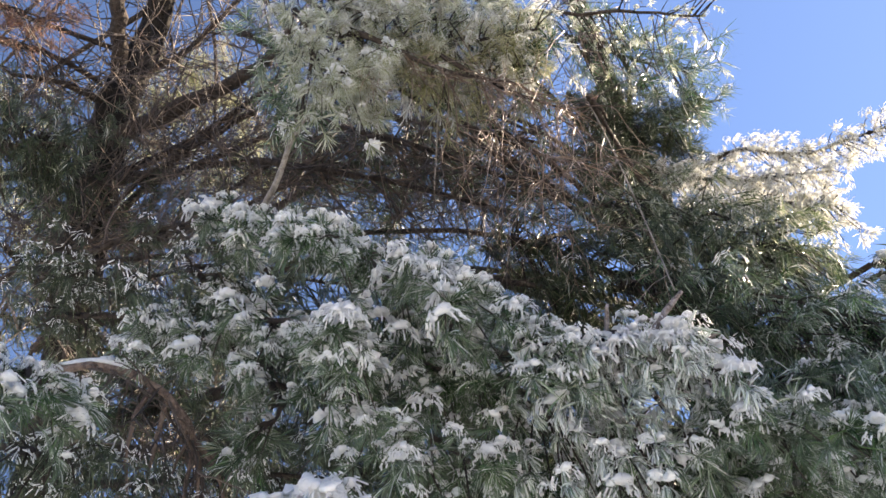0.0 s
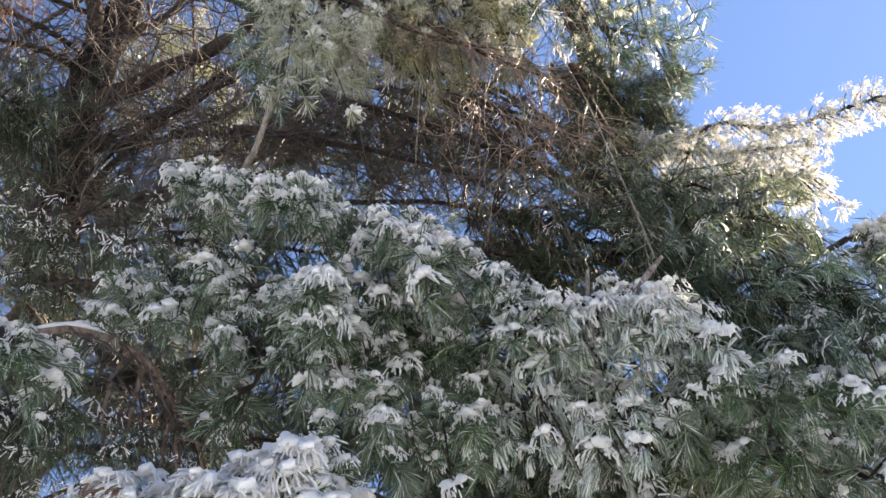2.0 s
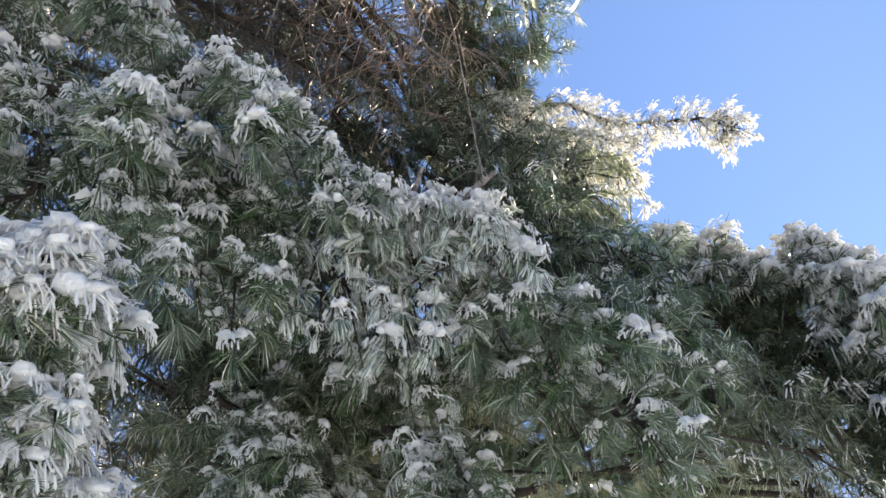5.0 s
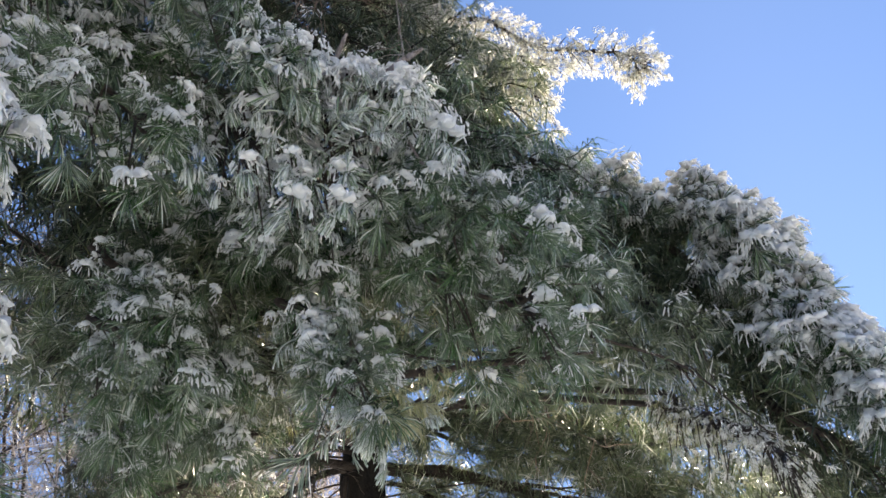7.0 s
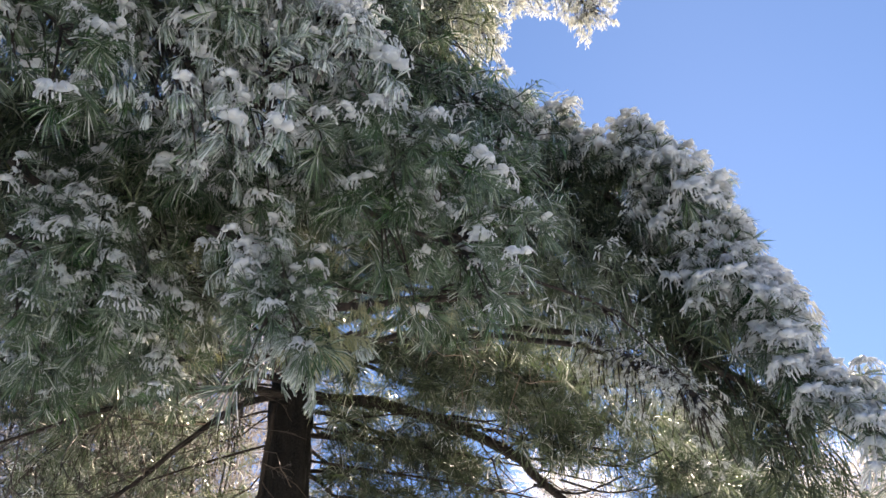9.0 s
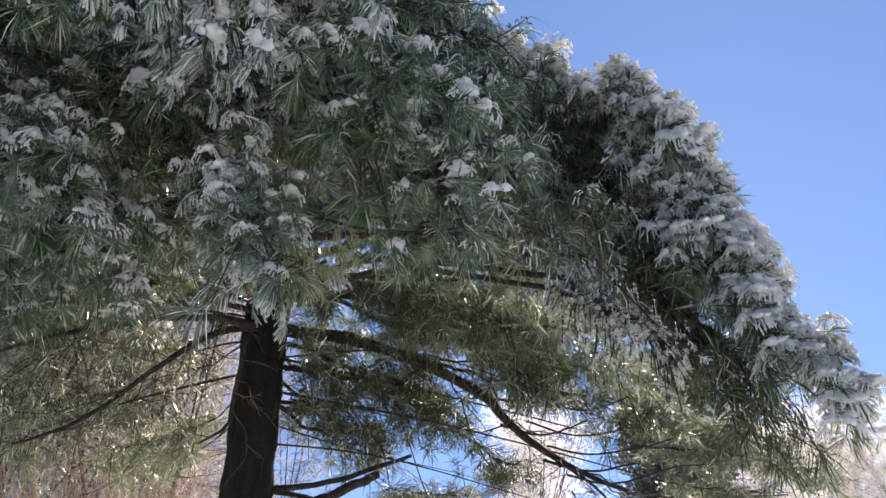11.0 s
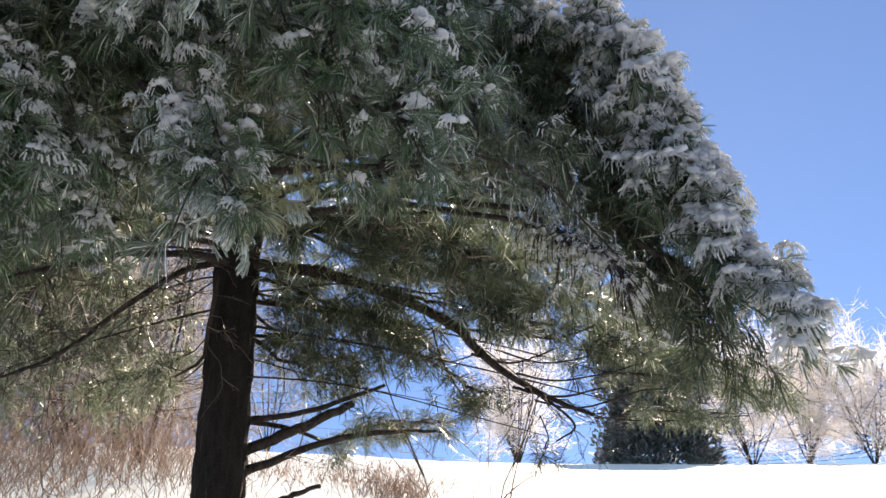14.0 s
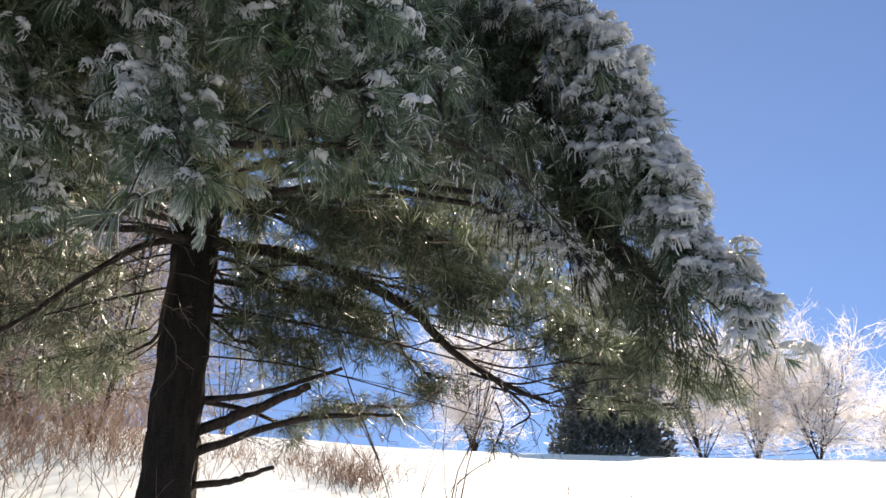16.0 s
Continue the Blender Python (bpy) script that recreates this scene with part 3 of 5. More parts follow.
bare_limb(main_pine, [(1.70, 4.11, 3.09), (1.91, 3.58, 2.94), (2.15, 2.95, 2.80)], 0.02, 0.008, twigs=8, reach=0.5, sag=0.1)
bare_limb(main_pine, [(1.69, 4.12, 3.04), (2.01, 3.73, 2.96), (2.27, 3.32, 2.90)], 0.02, 0.008)
bare_limb(main_pine, [(-0.04, 2.73, 3.07), (0.18, 2.63, 3.02), (0.40, 2.51, 2.96)], 0.018, 0.008, pale_limb_mat)
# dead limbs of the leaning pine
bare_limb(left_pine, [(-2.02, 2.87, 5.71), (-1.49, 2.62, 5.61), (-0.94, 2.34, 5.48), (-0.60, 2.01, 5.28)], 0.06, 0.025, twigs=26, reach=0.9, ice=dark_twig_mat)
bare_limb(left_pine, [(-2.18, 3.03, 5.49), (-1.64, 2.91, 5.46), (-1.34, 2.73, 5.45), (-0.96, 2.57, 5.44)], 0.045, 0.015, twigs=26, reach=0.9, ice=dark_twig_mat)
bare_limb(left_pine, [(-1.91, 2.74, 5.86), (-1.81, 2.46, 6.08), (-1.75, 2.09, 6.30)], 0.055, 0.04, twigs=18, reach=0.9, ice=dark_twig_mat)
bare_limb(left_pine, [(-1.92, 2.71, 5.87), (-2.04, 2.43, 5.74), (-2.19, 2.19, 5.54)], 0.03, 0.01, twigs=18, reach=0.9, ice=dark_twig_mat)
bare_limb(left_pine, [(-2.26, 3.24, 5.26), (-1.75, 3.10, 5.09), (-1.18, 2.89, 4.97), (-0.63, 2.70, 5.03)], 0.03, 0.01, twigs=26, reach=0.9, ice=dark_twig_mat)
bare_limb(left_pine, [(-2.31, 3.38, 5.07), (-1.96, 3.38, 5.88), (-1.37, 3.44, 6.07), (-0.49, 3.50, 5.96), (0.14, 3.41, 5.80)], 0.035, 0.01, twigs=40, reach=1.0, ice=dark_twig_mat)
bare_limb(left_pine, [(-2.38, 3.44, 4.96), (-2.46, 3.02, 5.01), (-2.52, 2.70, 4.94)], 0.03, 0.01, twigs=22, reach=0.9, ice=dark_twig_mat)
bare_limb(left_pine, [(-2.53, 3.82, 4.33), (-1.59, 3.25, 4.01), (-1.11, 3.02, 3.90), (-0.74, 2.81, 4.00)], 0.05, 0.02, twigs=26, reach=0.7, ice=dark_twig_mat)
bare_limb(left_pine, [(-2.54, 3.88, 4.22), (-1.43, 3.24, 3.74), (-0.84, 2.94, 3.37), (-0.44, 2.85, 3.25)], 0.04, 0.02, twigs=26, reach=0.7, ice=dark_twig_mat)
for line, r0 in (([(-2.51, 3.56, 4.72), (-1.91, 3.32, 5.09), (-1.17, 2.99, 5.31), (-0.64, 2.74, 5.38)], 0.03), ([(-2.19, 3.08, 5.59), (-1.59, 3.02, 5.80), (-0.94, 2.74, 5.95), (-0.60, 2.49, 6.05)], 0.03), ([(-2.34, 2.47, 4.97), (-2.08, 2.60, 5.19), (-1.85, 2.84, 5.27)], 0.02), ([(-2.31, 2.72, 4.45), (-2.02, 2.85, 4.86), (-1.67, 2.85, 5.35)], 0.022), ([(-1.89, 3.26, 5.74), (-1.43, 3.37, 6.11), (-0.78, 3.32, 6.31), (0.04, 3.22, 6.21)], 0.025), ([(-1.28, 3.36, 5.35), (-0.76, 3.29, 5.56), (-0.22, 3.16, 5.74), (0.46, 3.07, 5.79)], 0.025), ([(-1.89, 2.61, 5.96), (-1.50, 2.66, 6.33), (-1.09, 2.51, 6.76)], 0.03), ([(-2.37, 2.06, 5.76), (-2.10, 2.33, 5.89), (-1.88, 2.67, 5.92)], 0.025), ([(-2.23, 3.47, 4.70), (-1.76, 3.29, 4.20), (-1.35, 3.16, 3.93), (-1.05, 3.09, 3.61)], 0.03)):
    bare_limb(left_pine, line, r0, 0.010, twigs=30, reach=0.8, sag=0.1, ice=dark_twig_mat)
bare_limb(left_pine, [(-0.56, 2.24, 4.87), (0.01, 2.38, 4.68), (0.46, 2.52, 4.49)], 0.02, 0.008, twigs=36, reach=0.6, sag=0.2, ice=dark_twig_mat)
bare_limb(left_pine, [(-0.80, 2.22, 4.59), (-0.26, 2.31, 4.46), (0.30, 2.44, 4.28)], 0.018, 0.008, twigs=36, reach=0.6, sag=0.2, ice=dark_twig_mat)
bare_limb(left_pine, [(-0.47, 2.33, 5.07), (0.02, 2.42, 4.95), (0.57, 2.52, 4.80)], 0.018, 0.008, twigs=36, reach=0.6, sag=0.2, ice=dark_twig_mat)
bare_limb(left_pine, [(-1.66, 2.39, 4.27), (-1.26, 2.33, 4.32), (-0.76, 2.31, 4.32)], 0.018, 0.008, twigs=30, reach=0.5, sag=0.2, ice=dark_twig_mat)
bare_limb(main_pine, [(-0.03, 3.32, 3.10), (0.36, 3.09, 3.06), (0.75, 2.82, 3.07)], 0.008, 0.003, twigs=26, reach=0.35, sag=0.1)
bare_limb(main_pine, [(-0.02, 3.59, 2.87), (0.38, 3.39, 2.78), (0.83, 3.15, 2.68)], 0.009, 0.003, twigs=26, reach=0.4, sag=0.1)
bare_limb(main_pine, [(-0.06, 3.19, 2.89), (0.23, 3.06, 2.81), (0.59, 2.88, 2.72)], 0.007, 0.003, twigs=22, reach=0.35, sag=0.1)
bare_limb(left_pine, [(-0.53, 2.88, 3.21), (-0.27, 2.93, 3.07), (0.04, 2.99, 2.91)], 0.01, 0.004, twigs=26, reach=0.4, sag=0.2, ice=dark_twig_mat)
bare_limb(main_pine, [(1.10, 2.22, 2.75), (1.20, 2.20, 2.73), (1.31, 2.16, 2.74)], 0.008, 0.004, twigs=4, reach=0.15, sag=0.1, ice=dark_twig_mat)
# a bowed dead branch with snow along its back
bowed = bare_limb(left_pine, [(-1.17, 1.77, 3.20), (-1.01, 1.74, 3.18), (-0.87, 1.79, 3.12), (-0.78, 1.83, 3.03), (-0.76, 1.88, 2.96)], 0.014, 0.008, pale_brown_mat, twigs=10, reach=0.25, sag=1.2, label="bowed dead branch with snow along its back", ice=dark_twig_mat)
for line in ([(-0.87, 1.79, 3.12), (-0.90, 1.78, 3.02), (-0.92, 1.82, 2.90), (-0.91, 1.87, 2.80)], [(-0.83, 1.81, 3.08), (-0.85, 1.83, 2.98), (-0.87, 1.86, 2.87), (-0.88, 1.91, 2.76)], [(-0.78, 1.83, 3.03), (-0.75, 1.88, 2.93), (-0.75, 1.93, 2.83), (-0.74, 1.98, 2.73)], [(-0.76, 1.87, 2.98), (-0.71, 1.93, 2.91), (-0.69, 1.98, 2.82), (-0.70, 2.01, 2.74)], [(-0.80, 1.81, 3.05), (-0.77, 1.88, 2.95), (-0.78, 1.90, 2.86), (-0.80, 1.95, 2.75)]):
    bare_limb(left_pine, line, 0.008, 0.003, pale_brown_mat, twigs=4, reach=0.15, sag=1.0, ice=dark_twig_mat)
ridge = glide([(-1.15, 1.76, 3.22), (-1.01, 1.73, 3.19), (-0.92, 1.76, 3.16)], 9)
part("snow_ridge", mesh_of("snow_ridge", *tube(ridge, [0.003, 0.006, 0.008, 0.007, 0.008, 0.006, 0.007, 0.005, 0.002], 7, 0.1, np.random.default_rng(3)), snow_mat), bowed)
# bare twigs hanging under the upper bough
for line, count in (([(-0.19, 1.42, 4.22), (0.07, 1.55, 4.14), (0.35, 1.64, 4.11)], 22), ([(0.08, 1.57, 4.25), (0.31, 1.66, 4.11), (0.53, 1.75, 4.06)], 30), ([(0.14, 1.81, 4.14), (0.33, 1.85, 4.02), (0.50, 1.93, 3.98)], 26)):
    bare_limb(main_pine, line, 0.010, 0.004, twigs=count, reach=0.34, sag=1.6, ice=brown_twig_mat)
bare_limb(main_pine, [(-0.65, 1.93, 3.94), (-0.56, 1.80, 3.94), (-0.47, 1.66, 4.01), (-0.40, 1.59, 4.02)], 0.013, 0.007, pale_limb_mat)
bare_limb(main_pine, [(-0.07, 1.62, 4.63), (0.06, 1.76, 4.42), (-0.01, 2.14, 4.11)], 0.006, 0.003, pale_limb_mat)
bare_limb(main_pine, [(0.66, 2.05, 4.76), (0.70, 2.00, 4.27), (0.70, 1.92, 3.64), (0.65, 1.76, 3.20)], 0.003, 0.0025, pale_limb_mat, twigs=6, reach=0.3, sag=0.3)
bare_limb(main_pine, [(1.18, 2.95, 4.92), (1.12, 2.77, 5.11), (1.13, 2.50, 5.31), (0.95, 2.30, 5.38)], 0.022, 0.008, twigs=14, reach=0.5, sag=0.0)
# the torn end of a twig, its stubs cased in ice
torn = bare_limb(main_pine, [(0.29, 1.75, 3.00), (0.41, 1.65, 2.97), (0.52, 1.63, 2.90)], 0.010, 0.007, torn_mat, "torn twig end with stubs cased in ice", name="torn_twig")
for a, b, r0 in (((0.39, 1.65, 2.98), (0.40, 1.57, 3.04), 0.009), ((0.49, 1.61, 2.95), (0.57, 1.50, 3.00), 0.011), ((0.40, 1.67, 2.90), (0.52, 1.61, 2.87), 0.010), ((0.52, 1.64, 2.89), (0.64, 1.55, 2.90), 0.008), ((0.58, 1.64, 2.86), (0.62, 1.56, 2.87), 0.010), ((0.49, 1.63, 2.93), (0.45, 1.65, 2.83), 0.012), ((0.54, 1.63, 2.90), (0.52, 1.67, 2.78), 0.008), ((0.60, 1.65, 2.83), (0.66, 1.65, 2.75), 0.005), ((0.65, 1.67, 2.77), (0.69, 1.60, 2.79), 0.010)):
    r = np.random.default_rng(int(a[0] * 1000))
    P = glide([a, 0.5 * (np.array(a) + b) + r.normal(0, 0.006, 3), b], 7)
    part("stub", mesh_of("stub", *tube(P, np.array([1, 1.1, 0.9, 1.05, 1.0, 0.85, 0.5]) * r0 * 0.7, 8, 0.15, r), torn_mat), torn)

# thin dark branches off the low limb, each with a few needles at its end
for line in ([(2.51, 3.59, 2.38), (2.69, 3.32, 2.33), (2.83, 3.06, 2.27), (2.92, 2.87, 2.32)], [(2.57, 3.45, 2.22), (2.71, 3.27, 2.16), (2.83, 3.07, 2.22)], [(2.68, 3.25, 2.03), (2.81, 3.06, 1.97), (2.92, 2.86, 2.00)], [(2.17, 3.99, 2.68), (2.57, 3.87, 2.64), (2.94, 3.69, 2.68)], [(1.81, 4.29, 2.73), (2.28, 4.31, 2.58), (2.73, 4.28, 2.52)], [(1.83, 4.46, 2.42), (2.23, 4.49, 2.43), (2.71, 4.45, 2.35)], [(2.73, 3.21, 2.03), (2.82, 3.08, 1.92), (2.87, 3.01, 1.82), (2.81, 3.09, 1.75)]):
    bare_limb(main_pine, line, 0.009, 0.004, twigs=5, reach=0.25, sag=0.1, ice=dark_twig_mat)
bare_limb(main_pine, [(2.55, 3.22, 2.21), (2.76, 3.08, 2.14), (2.97, 2.88, 2.18)], 0.006, 0.003, twigs=5, reach=0.2, sag=0.1, ice=dark_twig_mat)
bare_limb(main_pine, [(2.58, 3.11, 2.08), (2.74, 2.99, 2.04), (2.93, 2.82, 2.07), (3.04, 2.72, 2.11)], 0.006, 0.003, twigs=5, reach=0.2, sag=0.1, ice=dark_twig_mat)
bare_limb(main_pine, [(2.60, 3.01, 1.94), (2.78, 2.88, 1.90), (2.98, 2.68, 1.97), (3.08, 2.59, 1.98)], 0.006, 0.003, twigs=5, reach=0.2, sag=0.1, ice=dark_twig_mat)
bare_limb(main_pine, [(2.34, 3.49, 2.35), (2.41, 3.49, 2.17), (2.53, 3.46, 1.97)], 0.005, 0.0025, twigs=3, reach=0.15, sag=0.1, ice=dark_twig_mat)
bare_limb(main_pine, [(2.63, 3.01, 1.87), (2.68, 3.01, 1.76), (2.67, 3.05, 1.67)], 0.004, 0.002)
bare_limb(main_pine, [(3.52, 3.37, 2.17), (4.01, 2.99, 2.11), (4.42, 2.69, 1.98)], 0.008, 0.003, twigs=10, reach=0.3, sag=0.1, ice=dark_twig_mat)
bare_limb(main_pine, [(3.37, 3.33, 1.90), (3.67, 3.09, 1.87), (4.04, 2.77, 1.89)], 0.006, 0.003, twigs=8, reach=0.3, sag=0.1, ice=dark_twig_mat)

bough(main_pine, [(-0.78, 1.94, 3.89), (-0.49, 1.66, 3.54), (-0.29, 1.53, 3.36)], 0.12, 0.2, 26, snow=1.0, size=0.8, cap=1.15, seed=0)
bough(main_pine, [(-0.96, 2.06, 3.83), (-0.62, 1.80, 3.34), (-0.37, 1.63, 3.15), (-0.27, 1.58, 3.06)], 0.11, 0.28, 34, snow=1.0, single=True, size=0.8, cap=1.15, seed=1)
bough(main_pine, [(-0.31, 1.88, 3.64), (-0.16, 1.75, 3.36), (-0.02, 1.61, 3.22), (-0.00, 1.61, 3.06)], 0.13, 0.26, 36, snow=0.9, single=True, size=0.8, cap=1.15, seed=2)
bough(main_pine, [(-0.02, 1.97, 3.57), (0.11, 1.79, 3.32), (0.19, 1.68, 3.04), (0.34, 1.64, 2.97)], 0.09, 0.18, 30, snow=0.8, size=0.75, seed=3)
bough(main_pine, [(-0.41, 1.85, 3.18), (-0.22, 1.80, 2.93), (-0.10, 1.75, 2.83), (0.04, 1.75, 2.72)], 0.13, 0.26, 28, snow=0.65, size=0.8, seed=4)
bough(main_pine, [(-0.59, 2.02, 3.23), (-0.52, 1.90, 3.07), (-0.55, 1.83, 2.96)], 0.12, 0.22, 8, snow=0.5, size=0.8, seed=5)
bough(main_pine, [(-0.19, 1.95, 3.25), (-0.02, 1.84, 3.07), (0.10, 1.79, 2.97)], 0.12, 0.24, 30, snow=0.6, size=0.8, seed=6)
bough(main_pine, [(0.14, 1.96, 3.07), (0.26, 1.84, 2.85), (0.45, 1.75, 2.74)], 0.2, 0.25, 36, snow=0.4, shapes='glaze', mat='glaze', size=0.8, seed=7)
bough(main_pine, [(0.20, 1.73, 3.04), (0.33, 1.67, 2.92), (0.40, 1.68, 2.84)], 0.1, 0.16, 16, snow=0.7, shapes='glaze', mat='glaze', size=0.9, seed=8)
bough(main_pine, [(0.41, 1.66, 3.01), (0.51, 1.62, 2.93), (0.59, 1.61, 2.85)], 0.1, 0.12, 18, snow=0.7, shapes='glaze', mat='glaze', size=0.8, seed=9)
bough(main_pine, [(0.54, 1.81, 2.79), (0.66, 1.74, 2.74), (0.78, 1.66, 2.68), (0.85, 1.65, 2.62)], 0.15, 0.16, 30, snow=0.6, size=0.8, seed=10)
bough(main_pine, [(0.89, 2.16, 3.01), (1.03, 2.01, 2.94), (1.17, 1.85, 2.84)], 0.15, 0.2, 24, snow=0.3, size=0.9, shapes='star', seed=11)
bough(main_pine, [(-1.68, 2.10, 3.96), (-1.20, 2.00, 3.76), (-0.75, 1.91, 3.63)], 0.3, 0.25, 69, snow=0.5, shapes='far', mat='dark', size=0.75, seed=12)
bough(main_pine, [(-1.63, 2.24, 3.84), (-1.09, 2.05, 3.61), (-0.70, 1.92, 3.49)], 0.3, 0.25, 69, snow=0.5, shapes='far', mat='dark', size=0.75, seed=13)
bough(main_pine, [(-1.05, 2.05, 3.47), (-0.82, 1.85, 3.34), (-0.68, 1.81, 3.29)], 0.14, 0.2, 24, snow=0.8, size=0.7, cap=1.15, seed=14)
bough(left_pine, [(-1.19, 1.47, 3.00), (-0.99, 1.39, 2.92), (-0.89, 1.36, 2.85)], 0.1, 0.16, 16, snow=0.9, size=0.75, seed=15)
bough(left_pine, [(-1.41, 1.84, 3.05), (-1.12, 1.72, 2.91), (-1.03, 1.79, 2.89)], 0.25, 0.2, 41, snow=0.5, shapes='far', mat='dark', size=0.75, seed=16)
bough(left_pine, [(-1.14, 2.06, 2.98), (-0.71, 2.03, 2.94), (-0.40, 2.12, 2.93)], 0.22, 0.2, 46, snow=0.5, shapes='far', mat='dark', size=0.75, seed=17)
bough(main_pine, [(0.30, 2.49, 4.16), (0.72, 2.43, 3.83), (1.04, 2.29, 3.50)], 0.5, 0.5, 220, snow=0.02, shapes='far', mat='dark', size=0.9, seed=18)
bough(main_pine, [(0.72, 2.52, 4.34), (1.06, 2.41, 4.02), (1.32, 2.29, 3.68)], 0.4, 0.4, 205, snow=0.02, shapes='far', mat='olive', size=0.9, seed=19)
bough(main_pine, [(0.61, 2.38, 3.42), (0.95, 2.21, 3.30), (1.26, 2.07, 3.07)], 0.4, 0.45, 205, snow=0.08, shapes='far', size=0.85, seed=20)
bough(main_pine, [(-0.57, 2.55, 3.72), (-0.23, 2.42, 3.63), (0.18, 2.57, 3.41)], 0.4, 0.6, 191, snow=0.02, shapes='far', mat='dark', size=0.9, seed=21)
bough(main_pine, [(1.19, 2.22, 3.49), (1.27, 2.09, 3.23), (1.36, 2.01, 3.05)], 0.25, 0.4, 92, snow=0.1, shapes='far', size=0.85, seed=22)
bough(main_pine, [(1.28, 2.98, 4.84), (1.55, 2.67, 4.72), (1.79, 2.56, 4.53), (2.11, 2.30, 4.38), (2.25, 2.27, 4.28)], 0.1, 0.12, 195, snow=0.2, shapes='frost', mat='frost', size=0.55, seed=23)
bough(main_pine, [(1.15, 2.79, 4.79), (1.45, 2.66, 4.50), (1.80, 2.47, 4.30)], 0.12, 0.14, 161, snow=0.2, shapes='frost', mat='frost', size=0.6, seed=24)
bough(main_pine, [(1.19, 2.80, 4.48), (1.48, 2.58, 4.25), (1.70, 2.44, 4.07)], 0.14, 0.16, 161, snow=0.15, shapes='frost', mat='frost', size=0.6, seed=25)
bough(main_pine, [(1.20, 2.76, 4.20), (1.44, 2.54, 3.97), (1.53, 2.39, 3.72)], 0.16, 0.2, 69, snow=0.1, shapes='far', size=0.8, seed=26)
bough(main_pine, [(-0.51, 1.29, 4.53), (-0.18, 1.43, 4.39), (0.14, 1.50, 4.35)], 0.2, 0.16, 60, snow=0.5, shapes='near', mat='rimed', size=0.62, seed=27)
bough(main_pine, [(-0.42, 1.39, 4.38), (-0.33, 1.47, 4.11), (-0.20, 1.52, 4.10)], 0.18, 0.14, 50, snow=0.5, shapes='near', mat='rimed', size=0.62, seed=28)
bough(main_pine, [(-0.69, 1.57, 4.58), (-0.52, 1.62, 4.46), (-0.46, 1.75, 4.26)], 0.12, 0.15, 20, snow=0.1, shapes='star', size=0.8, seed=29)
bough(main_pine, [(-0.04, 1.59, 5.10), (0.42, 1.79, 4.85), (0.89, 1.79, 4.74), (1.25, 1.84, 4.70)], 0.3, 0.22, 70, snow=0.05, shapes='frost', mat='rimed', size=0.5, seed=30)
bough(main_pine, [(-0.09, 1.83, 4.86), (0.15, 1.88, 4.70), (0.46, 1.90, 4.53)], 0.25, 0.2, 60, snow=0.0, shapes='star', size=0.9, seed=31)
bough(main_pine, [(0.82, 2.36, 5.50), (1.06, 2.34, 5.20), (1.34, 2.33, 4.97)], 0.25, 0.25, 60, snow=0.05, shapes='star', size=0.85, seed=32)
bough(main_pine, [(0.83, 2.75, 5.46), (1.08, 2.75, 5.14), (1.33, 2.68, 4.96)], 0.3, 0.3, 112, snow=0.02, shapes='star', mat='dark', size=0.9, seed=33)
bough(main_pine, [(1.31, 2.68, 5.11), (1.42, 2.56, 5.02), (1.54, 2.54, 4.98)], 0.05, 0.06, 10, snow=0.1, shapes='star', size=0.8, seed=34)
bough(main_pine, [(-0.99, 2.99, 5.75), (-0.40, 3.09, 5.53), (0.27, 3.15, 5.21)], 0.5, 0.4, 144, snow=0, shapes='star', mat='dark', size=1.0, seed=35)
bough(main_pine, [(0.37, 3.18, 5.18), (0.77, 3.02, 5.12), (1.04, 3.01, 4.91)], 0.3, 0.3, 80, snow=0, shapes='star', mat='dark', size=1.0, seed=36)
bough(left_pine, [(-2.31, 2.11, 5.11), (-1.93, 2.14, 4.93), (-1.77, 2.27, 4.93)], 0.35, 0.3, 110, snow=0, shapes='far', mat='dark', size=0.9, seed=37)
bough(left_pine, [(-2.40, 1.84, 5.85), (-2.07, 1.95, 5.74), (-1.93, 2.05, 5.76)], 0.2, 0.2, 46, snow=0, shapes='far', mat='dead', size=0.9, seed=38)
bough(left_pine, [(-2.53, 3.08, 5.66), (-2.04, 3.25, 5.38), (-1.41, 3.32, 5.34)], 0.5, 0.3, 96, snow=0, shapes='star', mat='dark', size=1.0, seed=39)
# sunlit foliage far behind; the sunlight is in its yellow-green colour
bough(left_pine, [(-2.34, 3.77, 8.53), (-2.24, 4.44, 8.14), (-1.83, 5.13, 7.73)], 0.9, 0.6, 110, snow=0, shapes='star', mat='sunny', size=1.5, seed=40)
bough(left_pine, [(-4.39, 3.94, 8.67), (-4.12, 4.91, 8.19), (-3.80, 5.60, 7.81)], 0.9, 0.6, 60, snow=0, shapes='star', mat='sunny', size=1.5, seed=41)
bough(left_pine, [(-0.56, 1.43, 2.42), (-0.39, 1.41, 2.45), (-0.33, 1.38, 2.44), (-0.30, 1.37, 2.46)], 0.11, 0.14, 46, snow=1.1, cap=1.35, single=True, size=0.75, seed=42)
bough(left_pine, [(-0.52, 1.50, 2.31), (-0.39, 1.43, 2.31), (-0.28, 1.46, 2.29)], 0.13, 0.2, 40, snow=0.9, cap=1.35, size=0.75, seed=43)
bough(left_pine, [(-0.41, 1.61, 2.32), (-0.32, 1.55, 2.27), (-0.23, 1.62, 2.15)], 0.09, 0.16, 18, snow=1.0, cap=1.35, size=0.75, seed=44)
